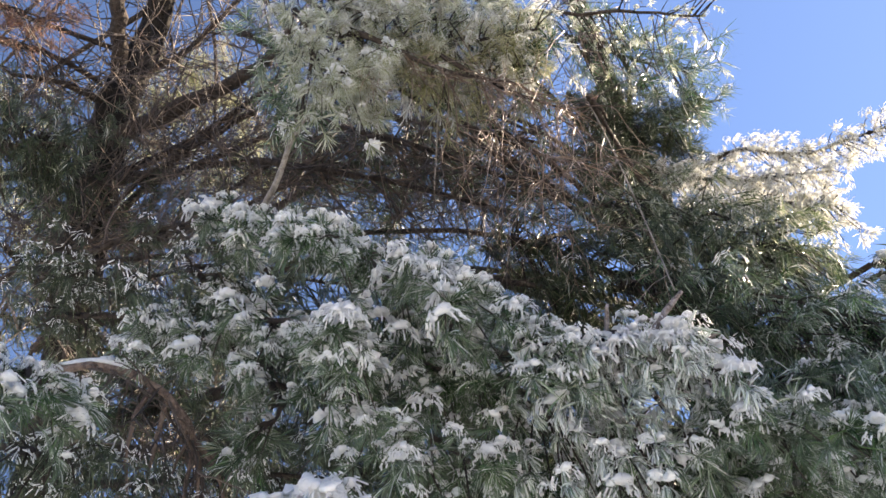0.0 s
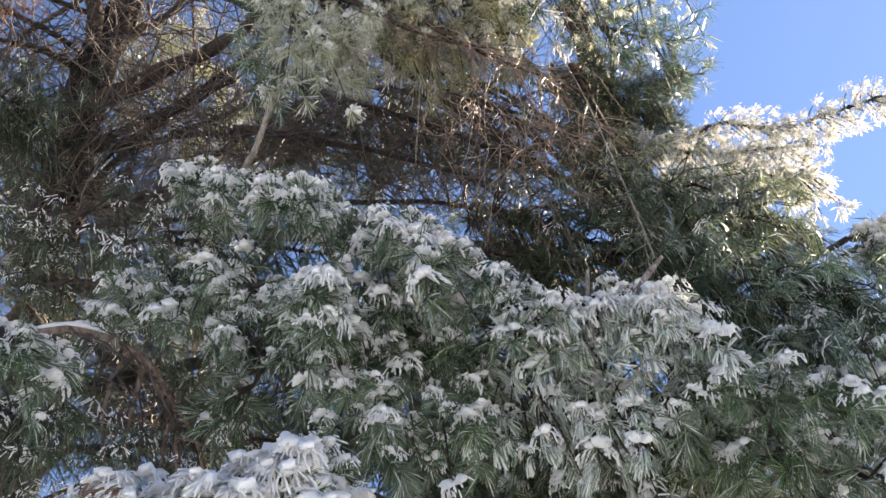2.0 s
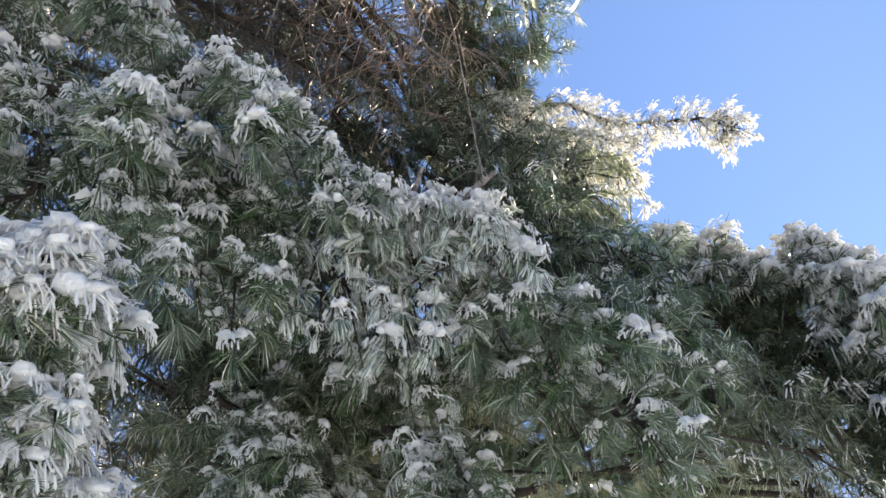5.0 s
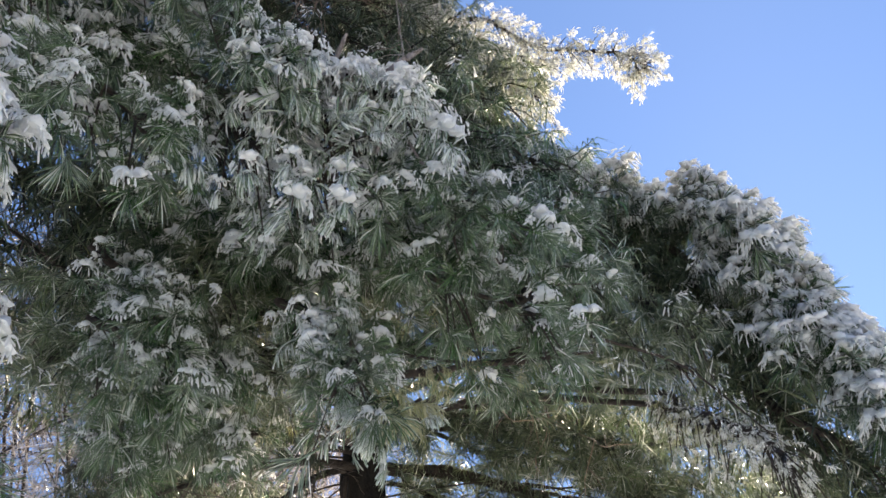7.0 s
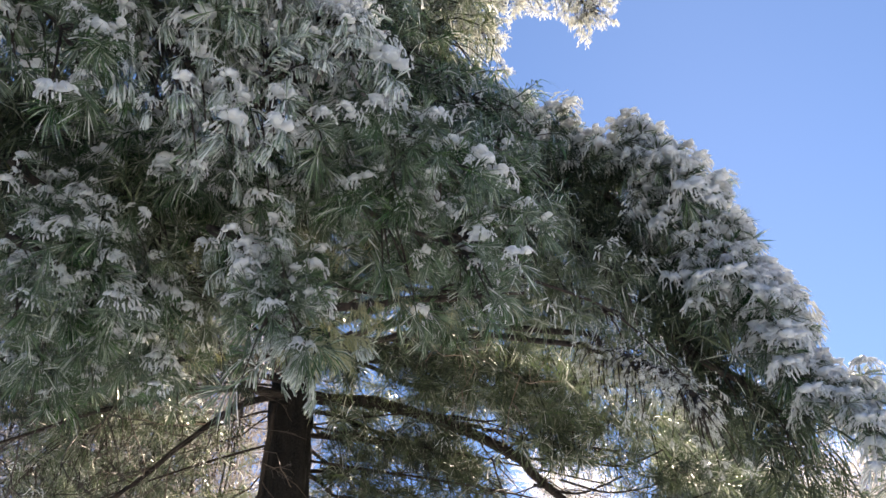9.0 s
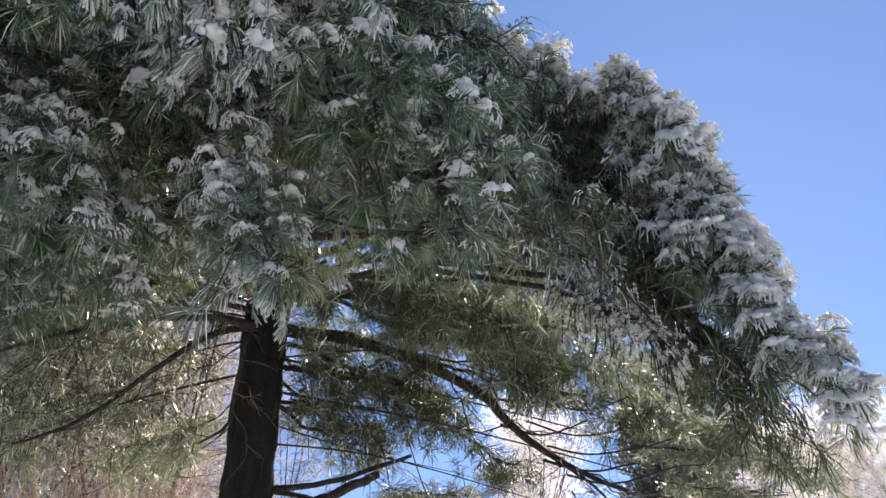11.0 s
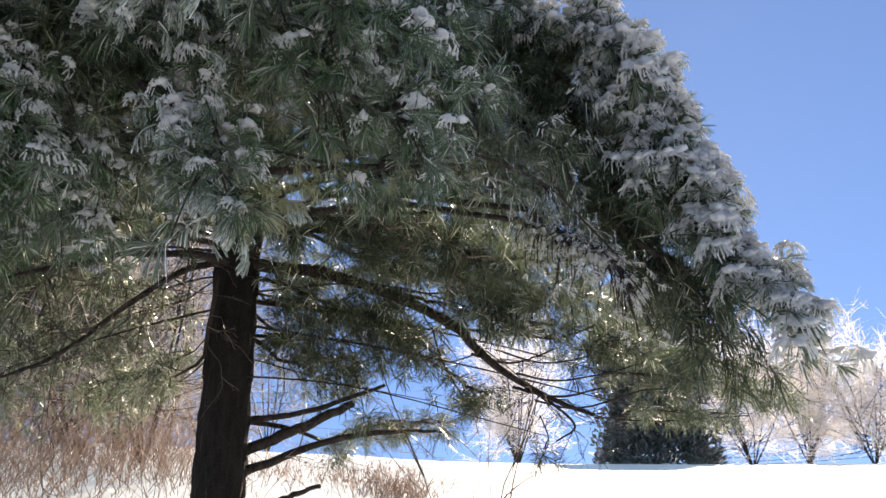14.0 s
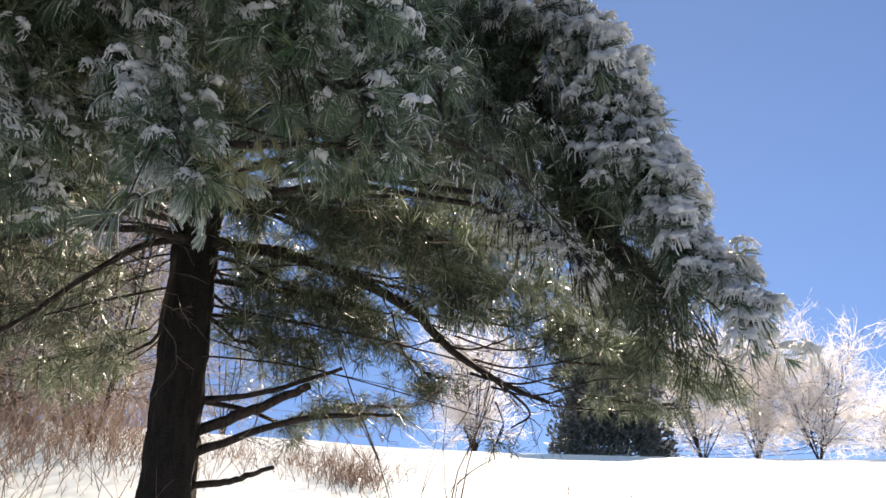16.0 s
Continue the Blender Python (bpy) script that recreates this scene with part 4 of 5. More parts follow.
bough(left_pine, [(-0.30, 1.83, 2.12), (-0.20, 1.75, 2.07), (-0.12, 1.78, 1.97)], 0.12, 0.3, 10, snow=0.05, size=0.85, seed=45)
bough(main_pine, [(0.30, 2.49, 3.04), (0.61, 2.07, 2.80), (0.82, 1.86, 2.58), (1.01, 1.74, 2.47)], 0.24, 0.2, 44, snow=0.35, size=0.8, seed=46)
bough(main_pine, [(0.25, 2.84, 2.82), (0.53, 2.31, 2.64), (0.55, 1.94, 2.44), (0.54, 1.84, 2.28)], 0.08, 0.2, 34, snow=0.35, size=0.8, seed=47)
bough(main_pine, [(-0.18, 2.85, 2.83), (0.12, 2.56, 2.75), (0.38, 2.42, 2.73)], 0.3, 0.25, 69, snow=0.06, shapes='star', mat='olive', size=0.8, seed=48)
bough(main_pine, [(-0.13, 3.03, 2.67), (0.25, 2.72, 2.61), (0.57, 2.66, 2.59)], 0.35, 0.25, 110, snow=0.06, shapes='star', mat='olive', size=0.85, seed=49)
bough(main_pine, [(0.86, 2.29, 3.07), (1.05, 1.90, 2.91), (1.11, 1.77, 2.82)], 0.2, 0.2, 20, snow=0.25, size=0.8, seed=50)
bough(main_pine, [(0.74, 3.22, 3.24), (1.35, 2.80, 3.11), (1.73, 2.36, 2.93)], 0.5, 0.45, 207, snow=0.06, shapes='star', mat='olive', size=0.9, seed=51)
bough(main_pine, [(-0.19, 3.44, 3.43), (0.24, 3.24, 3.37), (0.66, 2.98, 3.27)], 0.5, 0.45, 165, snow=0.06, shapes='star', mat='olive', size=0.9, seed=52)
bough(main_pine, [(0.77, 2.45, 2.66), (1.03, 2.25, 2.58), (1.33, 2.07, 2.54)], 0.14, 0.1, 40, snow=0, size=0.8, seed=53)
bough(main_pine, [(0.55, 1.97, 2.37), (0.60, 1.93, 2.28), (0.68, 1.91, 2.25)], 0.08, 0.12, 14, snow=0.1, shapes='glaze', mat='glaze', size=0.7, seed=54)
bough(main_pine, [(1.93, 2.78, 3.97), (2.15, 2.48, 3.63), (2.31, 2.17, 3.46), (2.35, 2.00, 3.20)], 0.21, 0.32, 80, snow=0.9, cap=1.25, size=1.03, mat='iced', thick=0.03, seed=55)
bough(main_pine, [(2.41, 2.39, 3.51), (2.39, 2.11, 3.16), (2.36, 1.92, 2.84), (2.41, 1.83, 2.62)], 0.19, 0.32, 60, snow=0.9, cap=1.25, size=1.03, mat='iced', thick=0.03, seed=56)
bough(main_pine, [(2.41, 2.06, 2.78), (2.45, 1.87, 2.51), (2.48, 1.72, 2.29), (2.49, 1.56, 2.08)], 0.14, 0.18, 48, snow=0.9, cap=1.25, size=1.00, mat='iced', thick=0.03, seed=57)
bough(main_pine, [(0.74, 2.03, 2.37), (0.96, 2.00, 2.43), (1.28, 1.89, 2.47)], 0.06, 0.06, 9, snow=0, shapes='far', mat='sunny', size=0.6, seed=58)
bough(main_pine, [(0.52, 1.92, 2.28), (0.63, 1.90, 2.24), (0.71, 1.86, 2.24)], 0.05, 0.06, 11, snow=0, shapes='frost', mat='sunny', size=0.7, seed=59)
bough(main_pine, [(1.65, 2.00, 2.44), (1.71, 1.97, 2.37), (1.75, 1.82, 2.26)], 0.1, 0.08, 30, snow=0, shapes='frost', mat='sunny', size=0.4, seed=60)
bough(main_pine, [(2.07, 2.98, 4.05), (2.36, 2.65, 3.55), (2.50, 2.34, 3.02)], 0.48, 0.56, 165, snow=0.15, size=1.25, shapes='far', mat='dark', thick=0.03, seed=61)
bough(main_pine, [(1.70, 2.10, 2.44), (1.72, 1.84, 2.30), (1.74, 1.70, 2.17)], 0.16, 0.2, 140, snow=0.1, shapes='frost', mat='frost', size=0.34, seed=62)
bough(main_pine, [(2.56, 2.58, 2.90), (2.60, 2.20, 2.51), (2.64, 1.94, 2.21)], 0.19, 0.42, 65, snow=0.2, shapes='far', mat='dark', size=1.25, thick=0.03, seed=63)
bough(main_pine, [(1.67, 4.35, 3.12), (2.25, 3.83, 3.02), (2.78, 3.22, 2.83)], 0.6, 0.25, 140, snow=0.03, shapes='star', mat='olive', size=1.0, seed=64)
bough(main_pine, [(1.94, 4.71, 2.67), (2.34, 4.40, 2.59), (2.65, 4.11, 2.48)], 0.6, 0.3, 95, snow=0, shapes='star', mat='dark', size=1.0, seed=65)
bough(main_pine, [(2.59, 3.68, 2.77), (2.82, 3.28, 2.56), (2.94, 2.88, 2.47)], 0.4, 0.3, 80, snow=0.03, shapes='star', mat='olive', size=1.0, seed=66)
bough(main_pine, [(0.06, 4.21, 2.61), (0.40, 4.15, 2.77), (1.01, 4.21, 2.88)], 0.5, 0.25, 147, snow=0.05, shapes='far', mat='dark', size=1.0, seed=67)
bough(main_pine, [(2.19, 4.36, 1.80), (2.42, 4.11, 1.89), (2.65, 3.82, 1.89)], 0.2, 0.12, 40, snow=0.02, shapes='star', mat='olive', size=0.9, seed=68)
bough(main_pine, [(3.15, 4.41, 2.27), (3.21, 4.25, 2.15), (3.26, 4.08, 2.10)], 0.1, 0.1, 12, snow=0, shapes='star', mat='dark', size=1.0, seed=69)
bough(main_pine, [(3.85, 3.67, 2.58), (3.87, 3.38, 2.40), (4.07, 2.79, 2.12)], 0.25, 0.2, 90, snow=0.02, shapes='star', mat='olive', size=1.0, seed=70)
bough(main_pine, [(1.82, 4.49, 2.82), (2.09, 4.26, 2.75), (2.40, 3.98, 2.67)], 0.35, 0.3, 44, snow=0.03, shapes='star', mat='olive', size=1.1, up=0.6, seed=71)
bough(main_pine, [(1.92, 4.64, 2.51), (2.14, 4.45, 2.33), (2.34, 4.24, 2.19)], 0.35, 0.3, 40, snow=0.03, shapes='star', mat='dark', size=1.1, up=0.6, seed=72)
bough(main_pine, [(2.00, 4.64, 2.31), (2.15, 4.46, 2.23), (2.33, 4.37, 2.17)], 0.35, 0.3, 16, snow=0.03, shapes='star', mat='olive', size=1.1, up=0.6, seed=73)
bough(main_pine, [(2.11, 4.29, 2.62), (2.37, 4.05, 2.47), (2.52, 3.86, 2.33)], 0.35, 0.3, 34, snow=0.03, shapes='star', mat='dark', size=1.1, up=0.6, seed=74)
bough(main_pine, [(2.29, 3.83, 2.96), (2.56, 3.44, 2.78), (2.86, 3.05, 2.68)], 0.35, 0.3, 44, snow=0.03, shapes='star', mat='olive', size=1.1, up=0.6, seed=75)
bough(main_pine, [(2.46, 3.72, 2.56), (2.68, 3.45, 2.44), (2.90, 3.12, 2.36)], 0.35, 0.3, 22, snow=0.03, shapes='star', mat='dark', size=1.1, up=0.6, seed=76)
bough(main_pine, [(2.15, 3.97, 2.83), (2.38, 3.72, 2.75), (2.59, 3.48, 2.60)], 0.35, 0.3, 34, snow=0.03, shapes='star', mat='olive', size=1.1, up=0.6, seed=77)
bough(main_pine, [(1.73, 4.15, 2.94), (2.02, 3.77, 2.92), (2.41, 3.26, 2.86)], 0.35, 0.3, 50, snow=0.03, shapes='star', mat='dark', size=1.1, up=0.6, seed=78)
bough(main_pine, [(0.34, 6.18, 2.95), (0.83, 5.93, 2.90), (1.38, 5.40, 2.87)], 0.5, 0.35, 60, snow=0.03, shapes='star', mat='dark', size=0.95, up=0.6, seed=79)
bough(main_pine, [(0.43, 6.64, 2.65), (0.85, 6.40, 2.58), (1.35, 6.11, 2.50)], 0.5, 0.35, 60, snow=0.03, shapes='star', mat='dark', size=0.95, up=0.6, seed=80)
bough(main_pine, [(0.54, 5.81, 2.68), (0.99, 5.56, 2.54), (1.41, 5.26, 2.47)], 0.5, 0.35, 40, snow=0.03, shapes='star', mat='dark', size=0.95, up=0.6, seed=81)
# back fill in the "dark" needles, whose colour holds the crown's shade
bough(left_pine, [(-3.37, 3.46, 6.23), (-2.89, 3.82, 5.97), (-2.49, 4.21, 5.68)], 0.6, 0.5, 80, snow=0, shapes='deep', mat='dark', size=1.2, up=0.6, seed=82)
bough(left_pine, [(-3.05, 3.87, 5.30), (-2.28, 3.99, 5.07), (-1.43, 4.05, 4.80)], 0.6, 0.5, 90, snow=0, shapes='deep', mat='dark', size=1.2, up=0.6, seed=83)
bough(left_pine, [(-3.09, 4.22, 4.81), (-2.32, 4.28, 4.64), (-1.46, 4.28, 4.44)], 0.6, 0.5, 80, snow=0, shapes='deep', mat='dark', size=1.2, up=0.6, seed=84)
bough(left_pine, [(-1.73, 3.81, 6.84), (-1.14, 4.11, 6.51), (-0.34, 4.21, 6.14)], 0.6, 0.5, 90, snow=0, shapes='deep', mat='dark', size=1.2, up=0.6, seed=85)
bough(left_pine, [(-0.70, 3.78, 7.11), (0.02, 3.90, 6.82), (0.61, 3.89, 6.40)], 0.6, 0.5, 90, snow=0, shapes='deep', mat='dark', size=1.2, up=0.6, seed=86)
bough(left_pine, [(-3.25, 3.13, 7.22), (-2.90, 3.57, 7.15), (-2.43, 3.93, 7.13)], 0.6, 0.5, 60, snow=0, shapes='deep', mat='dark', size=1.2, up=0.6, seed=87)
bough(main_pine, [(-0.35, 1.46, 4.36), (0.05, 1.59, 4.36), (0.48, 1.59, 4.37)], 0.22, 0.18, 80, snow=0.05, shapes='frost', mat='frost', size=0.65, seed=88)
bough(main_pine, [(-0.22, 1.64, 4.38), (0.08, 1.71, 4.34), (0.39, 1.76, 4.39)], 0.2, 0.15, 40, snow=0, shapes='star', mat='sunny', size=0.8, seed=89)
bough(main_pine, [(0.74, 2.09, 3.03), (0.93, 1.93, 2.95), (1.11, 1.76, 2.85)], 0.2, 0.25, 30, snow=0.25, shapes='far', size=0.85, seed=90)
bough(main_pine, [(0.62, 2.15, 3.56), (0.94, 2.04, 3.37), (1.19, 1.93, 3.15)], 0.25, 0.25, 57, snow=0.08, shapes='far', size=0.8, seed=91)
# fill behind the middle boughs, its depth shade carried by the needle colour
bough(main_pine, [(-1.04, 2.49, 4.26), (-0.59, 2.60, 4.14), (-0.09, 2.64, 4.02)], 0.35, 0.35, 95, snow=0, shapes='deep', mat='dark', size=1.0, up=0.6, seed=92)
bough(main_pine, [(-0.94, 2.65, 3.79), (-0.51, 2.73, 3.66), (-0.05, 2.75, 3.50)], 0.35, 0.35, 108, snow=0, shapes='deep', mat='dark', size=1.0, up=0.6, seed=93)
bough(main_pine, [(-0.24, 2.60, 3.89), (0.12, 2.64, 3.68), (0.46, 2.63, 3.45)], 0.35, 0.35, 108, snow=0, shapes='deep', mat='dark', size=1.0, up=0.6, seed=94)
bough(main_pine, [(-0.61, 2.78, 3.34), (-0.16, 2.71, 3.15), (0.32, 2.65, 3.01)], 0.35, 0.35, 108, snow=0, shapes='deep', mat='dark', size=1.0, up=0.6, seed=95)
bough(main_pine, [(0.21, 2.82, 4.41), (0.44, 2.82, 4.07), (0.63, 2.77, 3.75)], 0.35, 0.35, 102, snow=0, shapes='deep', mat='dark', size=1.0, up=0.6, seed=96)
bough(main_pine, [(0.32, 2.82, 3.09), (0.52, 2.70, 3.02), (0.76, 2.57, 2.93)], 0.25, 0.2, 57, snow=0.05, shapes='far', mat='olive', size=0.9, seed=97)
bough(main_pine, [(1.58, 2.38, 2.92), (1.72, 2.22, 2.74), (1.83, 2.06, 2.56)], 0.2, 0.22, 60, snow=0.03, shapes='far', mat='olive', size=0.9, seed=98)
bough(main_pine, [(1.46, 2.43, 3.17), (1.71, 2.23, 2.97), (1.88, 2.05, 2.74)], 0.2, 0.22, 70, snow=0.03, shapes='far', mat='olive', size=0.9, seed=99)
bough(main_pine, [(1.44, 2.82, 3.01), (1.65, 2.63, 2.87), (1.87, 2.39, 2.72)], 0.2, 0.22, 60, snow=0.03, shapes='far', mat='olive', size=0.9, seed=100)
bough(main_pine, [(0.37, 1.63, 2.98), (0.48, 1.60, 2.92), (0.57, 1.59, 2.85)], 0.07, 0.1, 16, snow=0.9, shapes='glaze', mat='glaze', size=0.75, seed=101)
bough(left_pine, [(-0.72, 1.25, 2.40), (-0.64, 1.23, 2.41), (-0.59, 1.26, 2.39)], 0.05, 0.06, 5, snow=0.6, mat='dead', size=0.7, seed=102)
bough(main_pine, [(0.66, 1.91, 4.35), (0.70, 1.95, 4.31), (0.73, 1.97, 4.28)], 0.02, 0.02, 1, snow=0, shapes='deep', mat='dead', size=0.4, seed=103)
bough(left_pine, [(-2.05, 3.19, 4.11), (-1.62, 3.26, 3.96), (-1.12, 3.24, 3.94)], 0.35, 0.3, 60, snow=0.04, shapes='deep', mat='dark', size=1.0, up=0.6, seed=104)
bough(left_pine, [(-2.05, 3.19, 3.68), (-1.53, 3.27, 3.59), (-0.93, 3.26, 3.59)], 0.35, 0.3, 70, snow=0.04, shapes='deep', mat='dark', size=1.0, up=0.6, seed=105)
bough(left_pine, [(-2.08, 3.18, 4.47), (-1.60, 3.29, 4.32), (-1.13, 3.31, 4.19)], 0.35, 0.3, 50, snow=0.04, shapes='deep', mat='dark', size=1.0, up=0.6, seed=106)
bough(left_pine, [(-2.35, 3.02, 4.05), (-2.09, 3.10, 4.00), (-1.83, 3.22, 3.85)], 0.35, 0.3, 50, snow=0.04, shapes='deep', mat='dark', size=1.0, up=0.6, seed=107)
bough(main_pine, [(-0.01, 2.53, 2.80), (0.20, 2.50, 2.63), (0.39, 2.46, 2.52)], 0.2, 0.16, 34, snow=0.7, size=0.85, seed=108)
bough(main_pine, [(0.00, 2.55, 2.53), (0.15, 2.57, 2.45), (0.36, 2.55, 2.44)], 0.2, 0.16, 30, snow=0.6, size=0.85, seed=109)
bough(main_pine, [(0.27, 2.50, 2.83), (0.46, 2.32, 2.86), (0.68, 2.22, 2.92)], 0.2, 0.16, 34, snow=0.5, size=0.85, seed=110)
bough(main_pine, [(0.77, 2.11, 2.84), (0.95, 2.02, 2.74), (1.18, 1.90, 2.69)], 0.2, 0.16, 16, snow=0.6, size=0.85, seed=111)
bough(main_pine, [(-0.04, 2.53, 3.01), (0.16, 2.45, 2.93), (0.35, 2.33, 2.88)], 0.2, 0.16, 30, snow=0.45, size=0.85, seed=112)
bough(main_pine, [(0.05, 2.91, 2.40), (0.28, 2.79, 2.39), (0.55, 2.64, 2.38)], 0.2, 0.16, 30, snow=0.5, size=0.85, seed=113)
bough(main_pine, [(0.42, 2.09, 2.56), (0.52, 1.99, 2.48), (0.54, 1.96, 2.40)], 0.08, 0.12, 12, snow=0.9, shapes='glaze', mat='glaze', size=0.8, seed=114)
bough(main_pine, [(1.05, 1.85, 2.59), (1.06, 1.81, 2.53), (1.09, 1.81, 2.51)], 0.03, 0.03, 4, snow=1.0, cap=1.1, size=0.9, seed=115)
bough(main_pine, [(2.10, 2.55, 3.34), (2.20, 2.31, 2.98), (2.28, 2.13, 2.67)], 0.14, 0.32, 26, snow=0.1, shapes='star', mat='dark', size=1.25, up=0, thick=0.03, seed=116)
bough(main_pine, [(2.28, 2.25, 2.67), (2.34, 2.01, 2.38), (2.45, 1.83, 2.19)], 0.14, 0.32, 22, snow=0.1, shapes='star', mat='dark', size=1.25, up=0, thick=0.03, seed=117)
bough(main_pine, [(2.15, 2.41, 3.44), (2.28, 2.18, 2.98), (2.37, 1.99, 2.64)], 0.14, 0.32, 14, snow=0.1, shapes='star', mat='dark', size=1.25, up=0, thick=0.03, seed=118)
# brighter tufts, lit by their "sunny" base colour
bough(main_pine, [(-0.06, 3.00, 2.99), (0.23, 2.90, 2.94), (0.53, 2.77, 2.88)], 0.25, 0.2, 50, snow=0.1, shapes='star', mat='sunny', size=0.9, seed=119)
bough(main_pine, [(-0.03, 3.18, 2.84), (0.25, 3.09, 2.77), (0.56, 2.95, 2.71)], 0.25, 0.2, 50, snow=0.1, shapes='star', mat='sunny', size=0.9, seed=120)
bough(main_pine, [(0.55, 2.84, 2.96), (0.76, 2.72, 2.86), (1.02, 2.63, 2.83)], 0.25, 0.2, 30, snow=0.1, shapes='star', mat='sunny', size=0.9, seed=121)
bough(main_pine, [(-0.04, 2.33, 2.75), (0.12, 2.28, 2.63), (0.27, 2.23, 2.58)], 0.14, 0.14, 22, snow=0.7, size=0.8, seed=122)
bough(main_pine, [(-0.01, 2.33, 2.54), (0.16, 2.30, 2.45), (0.28, 2.31, 2.41)], 0.14, 0.14, 18, snow=0.7, size=0.8, seed=123)
bough(main_pine, [(0.34, 2.25, 2.83), (0.52, 2.12, 2.77), (0.73, 2.01, 2.74)], 0.14, 0.14, 34, snow=0.7, size=0.8, seed=124)
bough(main_pine, [(0.71, 1.98, 2.87), (0.90, 1.88, 2.78), (1.03, 1.74, 2.77)], 0.14, 0.14, 16, snow=0.7, size=0.8, seed=125)
bough(main_pine, [(1.49, 4.88, 2.66), (1.13, 5.17, 2.56), (0.66, 5.54, 2.45)], 0.4, 0.5, 44, snow=0.05, shapes='star', mat='olive', size=0.9, up=0.5, thick=0.008, seed=130)
bough(main_pine, [(1.54, 4.82, 2.34), (1.30, 5.04, 2.22), (1.02, 5.26, 2.16)], 0.22, 0.22, 40, snow=0.05, shapes='star', mat='olive', size=0.9, up=0.5, thick=0.008, seed=131)
bough(main_pine, [(0.70, 4.67, 2.66), (0.51, 4.87, 2.49), (0.28, 5.09, 2.32)], 0.4, 0.5, 36, snow=0.05, shapes='star', mat='olive', size=0.8, up=0.5, thick=0.008, seed=132)
bough(main_pine, [(1.28, 4.65, 2.66), (0.89, 4.89, 2.74), (0.47, 5.15, 2.84)], 0.3, 0.4, 50, snow=0.05, shapes='star', mat='olive', size=0.9, up=0.5, thick=0.008, seed=133)
bough(main_pine, [(1.58, 5.63, 2.15), (1.27, 5.86, 2.12), (0.85, 6.14, 2.16)], 0.35, 0.3, 30, snow=0.05, shapes='star', mat='olive', size=0.8, up=0.5, thick=0.008, seed=134)
bough(main_pine, [(0.67, 5.47, 2.27), (0.52, 5.62, 2.14), (0.32, 5.81, 2.01)], 0.3, 0.3, 30, snow=0.05, shapes='star', mat='olive', size=0.9, up=0.5, thick=0.008, seed=135)
bough(main_pine, [(3.55, 3.35, 2.17), (4.01, 2.99, 2.11), (4.42, 2.69, 1.98)], 0.12, 0.1, 34, snow=0.03, shapes='star', mat='olive', size=0.9, up=0.5, thick=0.006, seed=140)
bough(main_pine, [(3.53, 3.18, 1.96), (3.79, 2.98, 1.91), (4.06, 2.75, 1.90)], 0.1, 0.08, 22, snow=0.03, shapes='star', mat='olive', size=0.9, up=0.5, thick=0.006, seed=141)
bough(main_pine, [(2.68, 3.01, 1.77), (2.67, 3.04, 1.68), (2.74, 2.99, 1.67)], 0.03, 0.03, 3, snow=0, shapes='star', mat='dark', size=0.8, thick=0.004, seed=142)
bough(main_pine, [(2.75, 4.07, 2.03), (2.88, 3.97, 1.99), (2.94, 3.91, 2.03)], 0.08, 0.08, 9, snow=0, shapes='star', mat='dark', size=1.0, thick=0.004, seed=143)
bough(main_pine, [(2.88, 2.95, 2.20), (2.97, 2.87, 2.23), (3.08, 2.79, 2.19)], 0.1, 0.08, 12, snow=0, shapes='star', mat='dark', size=0.9, thick=0.004, seed=144)
bough(main_pine, [(1.78, 2.68, 3.52), (2.18, 2.55, 3.39), (2.56, 2.44, 3.24)], 0.4, 0.45, 120, snow=0.02, shapes='far', mat='dark', size=1.1, seed=145)
bough(main_pine, [(2.39, 2.42, 3.22), (2.70, 2.36, 3.06), (2.97, 2.35, 2.85)], 0.3, 0.35, 80, snow=0.05, shapes='far', mat='dark', size=1.1, seed=146)
bough(left_pine, [(-0.96, 3.37, 3.37), (-0.40, 3.34, 3.25), (0.04, 3.31, 3.16)], 0.4, 0.4, 90, snow=0.03, shapes='deep', mat='dark', size=1.0, up=0.6, seed=147)
bough(left_pine, [(-1.10, 3.69, 3.17), (-0.52, 3.62, 3.09), (-0.05, 3.56, 3.03)], 0.4, 0.4, 80, snow=0.03, shapes='deep', mat='dark', size=1.0, up=0.6, seed=148)
bough(left_pine, [(-1.08, 2.65, 3.44), (-0.76, 2.64, 3.44), (-0.44, 2.75, 3.31)], 0.3, 0.3, 60, snow=0.03, shapes='deep', mat='dark', size=1.0, up=0.6, seed=149)
bough(main_pine, [(-0.40, 1.71, 4.62), (0.02, 1.72, 4.60), (0.46, 1.72, 4.59)], 0.25, 0.22, 46, snow=0.4, mat='rimed', size=0.8, thick=0.012, seed=150)


def ice_drops(tree, line, wide, count, seed):
    """Clear drops frozen to the needle ends along a bough."""
    r = np.random.default_rng(seed)
    P, h = glide(line, 20), Heap()
    twig = part("iced_twig", mesh_of("iced_twig", *tube(P + (0, 0, 0.03), np.linspace(0.005, 0.002, 20), 5), limb_mat), tree)
    for _ in range(count):
        p = P[int(r.integers(20))] + r.normal(0, 1, 3) * wide
        q = r.uniform(0.0018, 0.0045)
        h.add(*tube(np.stack([p + (0, 0, 7 * q), p + (0, 0, 3 * q), p + (0, 0, 0.8 * q), p, p - (0, 0, 0.8 * q)]), np.array([0.25, 0.5, 1.0, 1.1, 0.4]) * q, 6))
    part("drip_ice", h.mesh("drip_ice", drop_mat), twig, "clear ice drops on the needle ends", kind="stuff")


ice_drops(main_pine, [(0.51, 2.03, 2.27), (0.58, 2.00, 2.23), (0.68, 1.95, 2.25)], 0.03, 90, 71)
